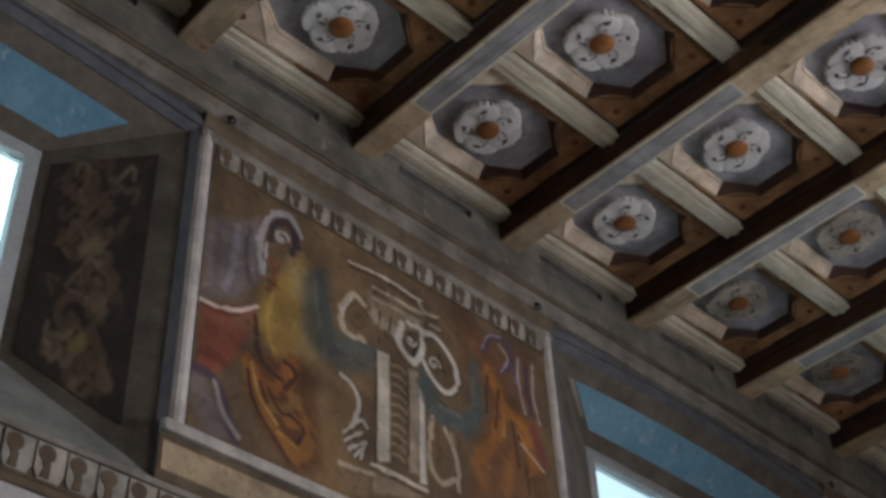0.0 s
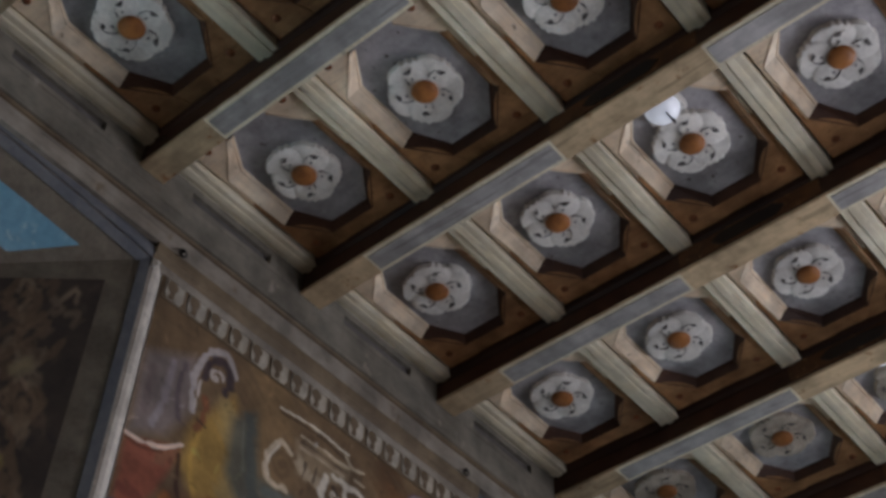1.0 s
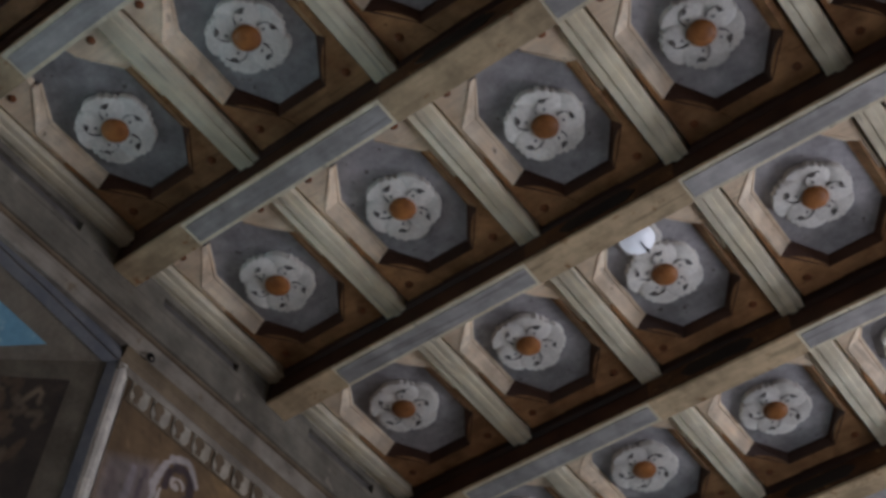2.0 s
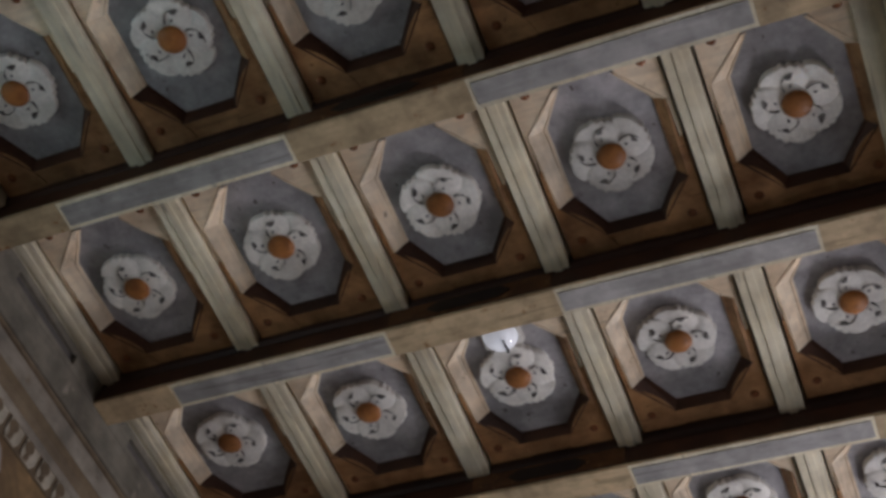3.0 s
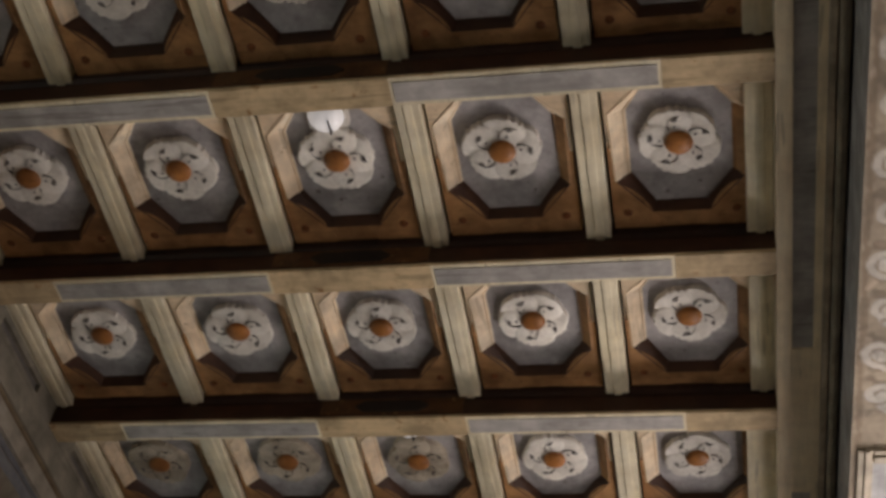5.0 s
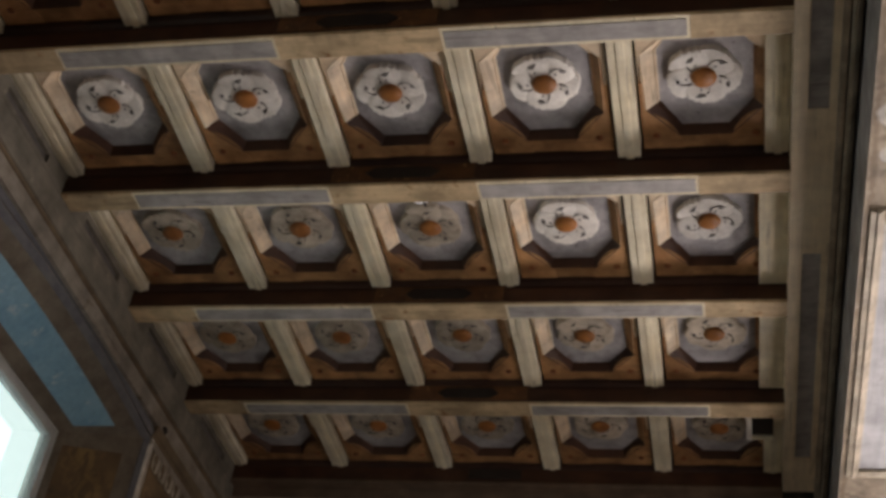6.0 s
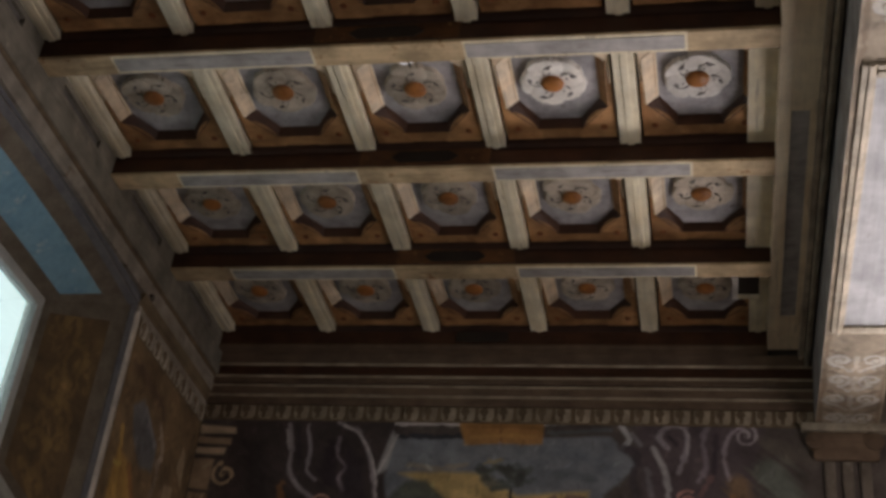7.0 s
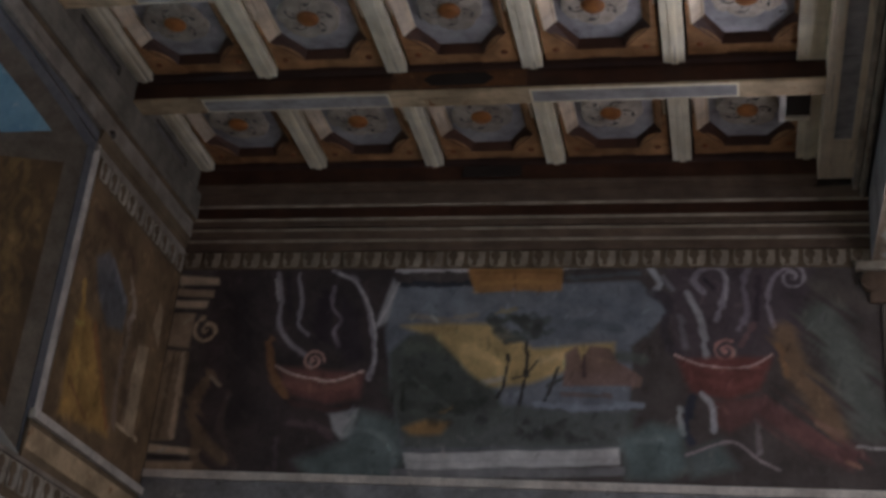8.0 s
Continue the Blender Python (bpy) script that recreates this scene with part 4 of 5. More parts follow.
brush(pier, [(0.201, 4.032), (0.238, 4.038), (0.267, 4.025)], 0.012, (0.42, 0.33, 0.21), 0.85, 0.4)
brush(pier, [(0.201, 3.991), (0.237, 3.996), (0.265, 3.983)], 0.012, (0.42, 0.33, 0.21), 0.85, 0.4)
fill(pier, [(0.29, 4.406), (0.337, 4.415), (0.331, 3.963), (0.283, 3.956)], (0.47, 0.39, 0.28), 0.95, 0.012)
fill(pier, [(0.335, 4.361), (0.368, 4.311), (0.368, 3.937), (0.333, 3.932)], (0.78, 0.73, 0.62), 0.95, 0.01)
brush(pier, [(0.289, 4.396), (0.285, 3.963)], 0.007, (0.07, 0.045, 0.03), 0.8, 0.5)
brush(pier, [(0.13, 4.402), (0.131, 3.93)], 0.009, (0.07, 0.045, 0.03), 0.8, 0.5)
brush(pier, [(0.34, 4.385), (0.334, 3.944)], 0.006, (0.07, 0.045, 0.03), 0.6, 0.5)
brush(pier, [(-0.033, 3.863), (0.111, 3.874)], 0.017, (0.55, 0.47, 0.35), 0.9, 0.4)
brush(pier, [(0.108, 3.912), (0.365, 3.914)], 0.018, (0.7, 0.63, 0.51), 0.95, 0.35)
fill(pier, [(0.118, 3.883), (0.342, 3.884), (0.323, 3.855), (0.107, 3.801)], (0.38, 0.3, 0.21), 0.9, 0.015)
brush(pier, [(0.111, 3.895), (0.35, 3.893)], 0.007, (0.07, 0.045, 0.03), 0.7, 0.5)
fill(pier, [(-0.025, 3.844), (0.097, 3.856), (0.085, 3.777), (-0.032, 3.76)], (0.34, 0.25, 0.15), 0.8, 0.02)
brush(pier, [(-0.024, 4.22), (0.033, 4.197), (0.061, 4.129), (0.04, 4.052)], 0.020, (0.07, 0.045, 0.03), 0.6, 0.5)
brush(pier, [(-0.033, 4.224), (0.024, 4.201), (0.052, 4.133), (0.032, 4.056)], 0.020, (0.68, 0.62, 0.53), 0.92, 0.4)
brush(pier, [(-0.004, 3.986), (0.068, 4.068), (0.1, 4.047)], 0.014, (0.07, 0.045, 0.03), 0.6, 0.5)
brush(pier, [(-0.013, 3.99), (0.059, 4.072), (0.091, 4.051)], 0.014, (0.68, 0.62, 0.53), 0.92, 0.4)
brush(pier, [(-0.001, 3.956), (0.075, 4.02)], 0.013, (0.07, 0.045, 0.03), 0.6, 0.5)
brush(pier, [(-0.009, 3.96), (0.066, 4.024)], 0.013, (0.68, 0.62, 0.53), 0.92, 0.4)
brush(pier, [(0.017, 3.933), (0.096, 3.985)], 0.014, (0.07, 0.045, 0.03), 0.6, 0.5)
brush(pier, [(0.008, 3.937), (0.087, 3.989)], 0.014, (0.68, 0.62, 0.53), 0.92, 0.4)
brush(pier, [(0.041, 3.913), (0.085, 3.962), (0.068, 3.912)], 0.013, (0.07, 0.045, 0.03), 0.6, 0.5)
brush(pier, [(0.032, 3.917), (0.077, 3.966), (0.059, 3.916)], 0.013, (0.68, 0.62, 0.53), 0.92, 0.4)
brush(pier, [(0.367, 4.38), (0.44, 4.275), (0.597, 4.293), (0.676, 4.453), (0.661, 4.575)], 0.083, (0.143, 0.175, 0.16), 0.92, 0.5)
brush(pier, [(0.442, 4.31), (0.558, 4.307)], 0.017, (0.262, 0.285, 0.252), 0.75, 0.6)
brush(pier, [(0.401, 4.361), (0.478, 4.318)], 0.012, (0.1, 0.13, 0.135), 0.8, 0.5)
brush(pier, [(0.647, 4.531), (0.62, 4.373)], 0.017, (0.221, 0.243, 0.218), 0.7, 0.6)
brush(pier, [(0.407, 4.24), (0.387, 4.052), (0.443, 3.976), (0.523, 4.024)], 0.023, (0.56, 0.47, 0.34), 0.88, 0.45)
brush(pier, [(0.472, 4.218), (0.525, 4.11), (0.529, 3.974)], 0.020, (0.63, 0.55, 0.42), 0.88, 0.45)
brush(pier, [(0.433, 4.204), (0.434, 4.056)], 0.020, (0.2, 0.13, 0.07), 0.8, 0.6)
brush(pier, [(0.503, 4.201), (0.509, 4.17)], 0.031, (0.5, 0.4, 0.26), 0.7, 0.6)
fill(pier, [(0.59, 4.769), (0.996, 4.796), (1.013, 4.139), (0.564, 3.948), (0.69, 4.37), (0.671, 4.599)], (0.27, 0.15, 0.07), 0.88, 0.05)
brush(pier, [(0.733, 4.609), (0.788, 4.505), (0.748, 4.307), (0.63, 4.137)], 0.057, (0.42, 0.2, 0.055), 0.88, 0.6)
brush(pier, [(0.826, 4.448), (0.909, 4.413), (0.956, 4.254)], 0.063, (0.49, 0.235, 0.055), 0.9, 0.6)
brush(pier, [(0.617, 4.132), (0.662, 4.048)], 0.043, (0.37, 0.18, 0.07), 0.85, 0.6)
brush(pier, [(0.82, 4.233), (0.782, 4.065)], 0.057, (0.4, 0.2, 0.07), 0.8, 0.7)
brush(pier, [(0.97, 4.439), (1.014, 4.278)], 0.040, (0.28, 0.095, 0.075), 0.85, 0.6)
brush(pier, [(0.887, 4.331), (0.956, 4.286), (1.008, 4.248)], 0.013, (0.72, 0.56, 0.45), 0.92, 0.4)
brush(pier, [(0.787, 4.541), (0.746, 4.338)], 0.014, (0.11, 0.05, 0.022), 0.8, 0.5)
brush(pier, [(0.845, 4.42), (0.865, 4.217)], 0.014, (0.11, 0.05, 0.022), 0.8, 0.5)
brush(pier, [(0.725, 4.568), (0.701, 4.392)], 0.014, (0.11, 0.05, 0.022), 0.8, 0.5)
brush(pier, [(0.906, 4.234), (0.913, 4.117)], 0.014, (0.11, 0.05, 0.022), 0.8, 0.5)
brush(pier, [(0.807, 4.477), (0.792, 4.326)], 0.014, (0.58, 0.33, 0.1), 0.7, 0.6)
brush(pier, [(0.873, 4.397), (0.917, 4.326)], 0.014, (0.62, 0.36, 0.1), 0.7, 0.6)
brush(pier, [(0.877, 4.359), (0.88, 4.35)], 0.013, (0.07, 0.045, 0.03), 0.8, 0.5)
brush(pier, [(0.714, 4.692), (0.758, 4.788), (0.849, 4.803), (0.876, 4.718), (0.81, 4.643)], 0.034, (0.17, 0.12, 0.155), 0.95, 0.45)
brush(pier, [(0.81, 4.775), (0.855, 4.727), (0.81, 4.643)], 0.010, (0.5, 0.44, 0.47), 0.9, 0.4)
brush(pier, [(0.706, 4.701), (0.744, 4.785), (0.815, 4.821)], 0.009, (0.46, 0.4, 0.42), 0.8, 0.4)
brush(pier, [(0.769, 4.723), (0.797, 4.689)], 0.014, (0.3, 0.2, 0.16), 0.8, 0.5)
brush(pier, [(0.963, 4.76), (0.956, 4.62), (0.981, 4.49)], 0.026, (0.135, 0.09, 0.125), 0.9, 0.5)
brush(pier, [(0.917, 4.757), (0.908, 4.632), (0.937, 4.495)], 0.016, (0.47, 0.43, 0.45), 0.9, 0.45)
brush(pier, [(1.001, 4.762), (0.994, 4.596), (1.02, 4.476)], 0.013, (0.54, 0.49, 0.49), 0.9, 0.45)
brush(pier, [(0.881, 4.701), (0.871, 4.543)], 0.020, (0.22, 0.15, 0.16), 0.8, 0.6)


# end wall
endwall = Canvas(-0.05, 3.75, 3.82, 4.90, 0.008, (0.125, 0.105, 0.095))
fill(endwall, [(0.13, 4.91), (1.12, 4.92), (1.22, 3.8), (0.18, 3.77)], (0.085, 0.066, 0.064), 0.95, 0.05)
brush(endwall, [(0.29, 4.71), (0.36, 4.46), (0.36, 4.09)], 0.113, (0.05, 0.04, 0.04), 0.7, 0.7)
brush(endwall, [(0.75, 4.71), (0.76, 4.52)], 0.095, (0.05, 0.035, 0.045), 0.8, 0.7)
fill(endwall, [(-0.17, 4.87), (0.16, 4.84), (0.17, 4.8), (-0.16, 4.81)], (0.66, 0.53, 0.38), 0.9, 0.012)
fill(endwall, [(-0.14, 4.79), (0.15, 4.77), (0.15, 4.73), (-0.14, 4.75)], (0.5, 0.38, 0.26), 0.9, 0.012)
fill(endwall, [(-0.12, 4.72), (0.13, 4.71), (0.12, 4.67), (-0.12, 4.68)], (0.66, 0.53, 0.38), 0.9, 0.012)
brush(endwall, [(-0.15, 4.8), (0.16, 4.78)], 0.010, (0.05, 0.038, 0.034), 0.7, 0.5)
brush(endwall, [(-0.13, 4.73), (0.15, 4.72)], 0.010, (0.05, 0.038, 0.034), 0.7, 0.5)
brush(endwall, [(-0.13, 4.66), (0.12, 4.65)], 0.010, (0.05, 0.038, 0.034), 0.7, 0.5)
fill(endwall, [(-0.12, 4.65), (0.07, 4.64), (0.07, 4.45), (-0.12, 4.47)], (0.5, 0.38, 0.26), 0.9, 0.015)
volute(endwall, 0.15, 4.55, 0.076, 1.3, 1, 0.021, (0.5, 0.38, 0.26), 0.9, 2)
volute(endwall, 0.15, 4.55, 0.076, 1.3, 1, 0.009, (0.66, 0.53, 0.38), 0.7, 2.2)
fill(endwall, [(-0.13, 4.45), (0.07, 4.43), (0.08, 3.97), (-0.15, 3.96)], (0.36, 0.27, 0.18), 0.95, 0.012)
brush(endwall, [(0.04, 4.42), (0.06, 3.98)], 0.027, (0.66, 0.53, 0.38), 0.85, 0.4)
brush(endwall, [(-0.11, 4.42), (-0.12, 3.97)], 0.019, (0.5, 0.38, 0.26), 0.85, 0.4)
brush(endwall, [(-0.01, 4.4), (-0.01, 3.98)], 0.022, (0.2, 0.15, 0.1), 0.8, 0.5)
fill(endwall, [(-0.16, 3.96), (0.22, 3.92), (0.21, 3.89), (-0.15, 3.91)], (0.66, 0.53, 0.38), 0.92, 0.01)
fill(endwall, [(-0.14, 3.86), (0.2, 3.86), (0.19, 3.73), (-0.12, 3.72)], (0.5, 0.38, 0.26), 0.92, 0.012)
brush(endwall, [(-0.14, 3.89), (0.21, 3.87)], 0.011, (0.05, 0.038, 0.034), 0.8, 0.5)
brush(endwall, [(0.2, 4.3), (0.14, 4.13), (0.23, 3.97), (0.35, 3.88)], 0.064, (0.27, 0.19, 0.12), 0.8, 0.6)
brush(endwall, [(0.2, 4.0), (0.2, 3.85), (0.3, 3.79)], 0.049, (0.24, 0.17, 0.11), 0.8, 0.6)
brush(endwall, [(0.21, 4.29), (0.26, 4.25)], 0.022, (0.42, 0.34, 0.25), 0.8, 0.6)
brush(endwall, [(0.31, 4.21), (0.31, 4.03), (0.41, 3.84)], 0.034, (0.13, 0.1, 0.085), 0.8, 0.6)
brush(endwall, [(0.48, 4.87), (0.52, 4.71), (0.53, 4.58), (0.6, 4.48), (0.68, 4.42)], 0.025, (0.4, 0.36, 0.38), 0.8, 0.5)
brush(endwall, [(0.47, 4.84), (0.51, 4.69)], 0.010, (0.62, 0.58, 0.58), 0.6, 0.5)
brush(endwall, [(0.59, 4.86), (0.63, 4.71), (0.63, 4.59), (0.69, 4.53)], 0.021, (0.4, 0.36, 0.38), 0.8, 0.5)
brush(endwall, [(0.54, 4.84), (0.58, 4.62)], 0.022, (0.07, 0.05, 0.06), 0.8, 0.5)
brush(endwall, [(0.77, 4.88), (0.89, 4.83), (0.97, 4.7), (1.02, 4.55), (1.04, 4.4), (1.02, 4.3)], 0.025, (0.4, 0.36, 0.38), 0.85, 0.45)
brush(endwall, [(0.8, 4.87), (0.9, 4.81), (0.99, 4.67), (1.04, 4.51), (1.04, 4.37)], 0.011, (0.62, 0.58, 0.58), 0.9, 0.4)
brush(endwall, [(0.79, 4.79), (0.79, 4.69), (0.85, 4.62), (0.82, 4.55), (0.86, 4.48)], 0.021, (0.34, 0.29, 0.32), 0.85, 0.5)
fill(endwall, [(0.83, 4.76), (0.94, 4.65), (1.0, 4.4), (0.9, 4.38), (0.85, 4.46)], (0.06, 0.045, 0.055), 0.8, 0.04)
fill(endwall, [(1.09, 4.84), (1.15, 4.76), (1.09, 4.6), (1.03, 4.56), (1.05, 4.68)], (0.47, 0.46, 0.46), 0.85, 0.02)
brush(endwall, [(1.12, 4.81), (1.08, 4.68), (1.04, 4.58)], 0.011, (0.62, 0.58, 0.58), 0.7, 0.5)
volute(endwall, 0.73, 4.39, 0.057, 1.6, 1, 0.013, (0.62, 0.38, 0.32), 0.95, 0)
brush(endwall, [(0.49, 4.49), (0.52, 4.35), (0.61, 4.21)], 0.041, (0.36, 0.19, 0.09), 0.85, 0.6)
fill(endwall, [(0.54, 4.36), (1.0, 4.33), (0.99, 4.2), (0.82, 4.17), (0.64, 4.21)], (0.25, 0.12, 0.1), 0.92, 0.03)
brush(endwall, [(0.54, 4.36), (0.66, 4.31), (0.84, 4.29), (0.99, 4.34)], 0.013, (0.66, 0.49, 0.43), 0.95, 0.35)
brush(endwall, [(0.6, 4.27), (0.78, 4.24), (0.96, 4.27)], 0.034, (0.32, 0.15, 0.12), 0.6, 0.6)
brush(endwall, [(0.65, 4.17), (0.86, 4.14), (0.93, 4.16)], 0.027, (0.12, 0.07, 0.065), 0.85, 0.5)
fill(endwall, [(0.85, 4.12), (0.99, 4.15), (0.99, 4.02), (0.93, 3.99), (0.88, 4.04)], (0.5, 0.5, 0.5), 0.85, 0.02)
brush(endwall, [(0.66, 4.07), (0.83, 4.04), (0.87, 4.01)], 0.034, (0.17, 0.12, 0.12), 0.8, 0.6)
brush(endwall, [(0.6, 3.98), (0.61, 3.83)], 0.027, (0.16, 0.13, 0.13), 0.7, 0.6)
fill(endwall, [(1.0, 4.14), (1.21, 4.09), (1.27, 3.94), (1.2, 3.81), (0.79, 3.79), (0.7, 3.88), (0.94, 3.98)], (0.2, 0.245, 0.235), 0.9, 0.06)
brush(endwall, [(1.01, 4.05), (1.16, 3.99), (1.19, 3.87)], 0.030, (0.28, 0.33, 0.32), 0.6, 0.7)
fill(endwall, [(1.12, 4.79), (2.31, 4.82), (2.46, 4.66), (2.29, 4.48), (2.28, 3.98), (1.23, 3.94), (1.13, 4.28), (1.08, 4.55)], (0.25, 0.27, 0.3), 0.95, 0.02)
brush(endwall, [(1.2, 4.67), (1.55, 4.68), (1.95, 4.72)], 0.076, (0.3, 0.32, 0.35), 0.6, 0.7)
brush(endwall, [(1.97, 4.76), (2.2, 4.69), (2.34, 4.6)], 0.083, (0.21, 0.23, 0.26), 0.8, 0.7)
brush(endwall, [(2.04, 4.6), (2.23, 4.57)], 0.049, (0.18, 0.2, 0.22), 0.7, 0.7)
fill(endwall, [(1.16, 4.58), (1.39, 4.6), (1.63, 4.59), (1.82, 4.47), (2.21, 4.5), (2.21, 4.35), (1.97, 4.35), (1.78, 4.28), (1.59, 4.26), (1.44, 4.4), (1.28, 4.53)], (0.62, 0.45, 0.2), 0.92, 0.03)
brush(endwall, [(1.48, 4.47), (1.63, 4.41), (1.69, 4.32)], 0.057, (0.74, 0.56, 0.27), 0.7, 0.7)
brush(endwall, [(1.85, 4.41), (1.96, 4.43)], 0.038, (0.72, 0.56, 0.3), 0.7, 0.7)
brush(endwall, [(1.59, 4.29), (1.69, 4.31)], 0.027, (0.66, 0.6, 0.5), 0.7, 0.6)
brush(endwall, [(1.21, 4.63), (1.38, 4.62), (1.53, 4.64)], 0.027, (0.4, 0.34, 0.26), 0.7, 0.7)
fill(endwall, [(1.11, 4.43), (1.2, 4.53), (1.32, 4.55), (1.4, 4.47), (1.51, 4.34), (1.65, 4.25), (1.72, 4.11), (1.6, 4.02), (1.22, 4.01), (1.14, 4.22)], (0.115, 0.125, 0.105), 0.93, 0.03)
brush(endwall, [(1.21, 4.47), (1.34, 4.47)], 0.049, (0.15, 0.16, 0.13), 0.7, 0.7)
brush(endwall, [(1.3, 4.32), (1.48, 4.2)], 0.076, (0.09, 0.1, 0.085), 0.7, 0.7)
brush(endwall, [(1.62, 4.6), (1.69, 4.53), (1.84, 4.56)], 0.053, (0.13, 0.14, 0.13), 0.85, 0.5)
brush(endwall, [(1.68, 4.62), (1.8, 4.59), (1.88, 4.62)], 0.045, (0.14, 0.15, 0.14), 0.8, 0.5)
brush(endwall, [(1.63, 4.65), (1.72, 4.67)], 0.022, (0.4, 0.32, 0.17), 0.7, 0.6)
brush(endwall, [(1.69, 4.5), (1.82, 4.52)], 0.030, (0.11, 0.12, 0.11), 0.85, 0.5)
brush(endwall, [(1.79, 4.5), (1.79, 4.35), (1.77, 4.18), (1.75, 4.03)], 0.017, (0.055, 0.05, 0.045), 0.95, 0.4)
brush(endwall, [(1.7, 4.43), (1.69, 4.29), (1.66, 4.21)], 0.015, (0.06, 0.055, 0.05), 0.95, 0.4)
brush(endwall, [(1.79, 4.33), (1.84, 4.41)], 0.010, (0.06, 0.055, 0.05), 0.9, 0.4)
brush(endwall, [(1.94, 4.37), (1.91, 4.26), (1.87, 4.15)], 0.015, (0.06, 0.055, 0.05), 0.95, 0.4)
brush(endwall, [(1.9, 4.28), (1.97, 4.32)], 0.019, (0.09, 0.09, 0.08), 0.85, 0.5)
brush(endwall, [(1.73, 4.31), (1.8, 4.33)], 0.015, (0.08, 0.08, 0.07), 0.8, 0.5)
fill(endwall, [(1.97, 4.44), (2.03, 4.48), (2.05, 4.41), (2.09, 4.48), (2.19, 4.47), (2.22, 4.4), (2.34, 4.33), (2.33, 4.28), (1.97, 4.28)], (0.29, 0.19, 0.155), 0.95, 0.012)
brush(endwall, [(2.06, 4.43), (2.07, 4.33)], 0.015, (0.15, 0.1, 0.09), 0.85, 0.4)
brush(endwall, [(2.13, 4.41), (2.2, 4.4)], 0.022, (0.4, 0.27, 0.19), 0.7, 0.6)
brush(endwall, [(2.24, 4.43), (2.34, 4.42)], 0.049, (0.16, 0.17, 0.15), 0.85, 0.6)
fill(endwall, [(1.22, 4.07), (1.72, 4.18), (2.32, 4.16), (2.29, 3.98), (1.23, 3.95)], (0.155, 0.165, 0.15), 0.9, 0.03)
brush(endwall, [(1.85, 4.19), (2.08, 4.17), (2.34, 4.19)], 0.030, (0.34, 0.37, 0.43), 0.8, 0.5)
brush(endwall, [(1.97, 4.24), (2.19, 4.23)], 0.022, (0.23, 0.17, 0.15), 0.8, 0.5)
fill(endwall, [(1.22, 4.05), (1.33, 4.1), (1.45, 4.09), (1.41, 4.03), (1.26, 4.02)], (0.48, 0.29, 0.11), 0.85, 0.03)
brush(endwall, [(1.4, 4.14), (1.45, 4.16)], 0.022, (0.42, 0.27, 0.12), 0.7, 0.6)
brush(endwall, [(1.2, 4.28), (1.21, 4.14)], 0.019, (0.05, 0.05, 0.04), 0.9, 0.5)
brush(endwall, [(1.15, 4.24), (1.16, 4.16)], 0.013, (0.05, 0.05, 0.04), 0.8, 0.5)
brush(endwall, [(1.1, 4.88), (1.47, 4.89)], 0.025, (0.62, 0.58, 0.58), 0.9, 0.3)
brush(endwall, [(1.14, 4.8), (1.48, 4.81)], 0.029, (0.05, 0.055, 0.07), 0.9, 0.3)
brush(endwall, [(1.94, 4.9), (2.4, 4.92)], 0.025, (0.56, 0.57, 0.57), 0.9, 0.3)
brush(endwall, [(1.96, 4.84), (2.31, 4.86)], 0.022, (0.15, 0.16, 0.17), 0.85, 0.3)
fill(endwall, [(1.46, 4.9), (1.94, 4.91), (1.94, 4.77), (1.51, 4.76)], (0.47, 0.25, 0.09), 0.95, 0.015)
brush(endwall, [(1.51, 4.87), (1.91, 4.87)], 0.015, (0.3, 0.15, 0.06), 0.6, 0.5)
brush(endwall, [(1.7, 4.89), (1.71, 4.78)], 0.010, (0.28, 0.14, 0.06), 0.6, 0.5)
brush(endwall, [(1.54, 4.81), (1.9, 4.82)], 0.022, (0.56, 0.33, 0.12), 0.6, 0.6)
fill(endwall, [(1.23, 3.93), (2.25, 3.98), (2.25, 3.9), (1.25, 3.85)], (0.6, 0.59, 0.57), 0.95, 0.008)
fill(endwall, [(1.18, 3.85), (2.27, 3.89), (2.27, 3.85), (1.18, 3.8)], (0.3, 0.295, 0.295), 0.95, 0.008)
brush(endwall, [(1.26, 3.89), (2.24, 3.93)], 0.010, (0.48, 0.47, 0.46), 0.7, 0.5)
fill(endwall, [(2.44, 4.9), (3.12, 4.91), (3.05, 4.49), (2.95, 4.43), (2.5, 4.41)], (0.14, 0.11, 0.12), 0.85, 0.05)
brush(endwall, [(2.35, 4.91), (2.41, 4.81), (2.37, 4.76)], 0.029, (0.5, 0.5, 0.52), 0.85, 0.5)
brush(endwall, [(2.37, 4.76), (2.45, 4.72), (2.44, 4.56), (2.5, 4.44)], 0.041, (0.09, 0.075, 0.085), 0.85, 0.5)
brush(endwall, [(2.42, 4.84), (2.47, 4.78)], 0.027, (0.3, 0.29, 0.31), 0.7, 0.6)
brush(endwall, [(2.61, 4.76), (2.57, 4.83), (2.62, 4.89), (2.7, 4.88), (2.72, 4.77), (2.68, 4.62)], 0.029, (0.38, 0.34, 0.37), 0.9, 0.5)
brush(endwall, [(2.67, 4.89), (2.72, 4.84), (2.72, 4.72)], 0.011, (0.62, 0.58, 0.58), 0.6, 0.5)
brush(endwall, [(2.62, 4.83), (2.66, 4.78)], 0.019, (0.05, 0.04, 0.05), 0.85, 0.5)
brush(endwall, [(2.83, 4.9), (2.8, 4.81), (2.82, 4.66), (2.78, 4.57)], 0.027, (0.29, 0.25, 0.28), 0.85, 0.5)
brush(endwall, [(2.87, 4.84), (2.86, 4.63)], 0.030, (0.07, 0.05, 0.065), 0.8, 0.6)
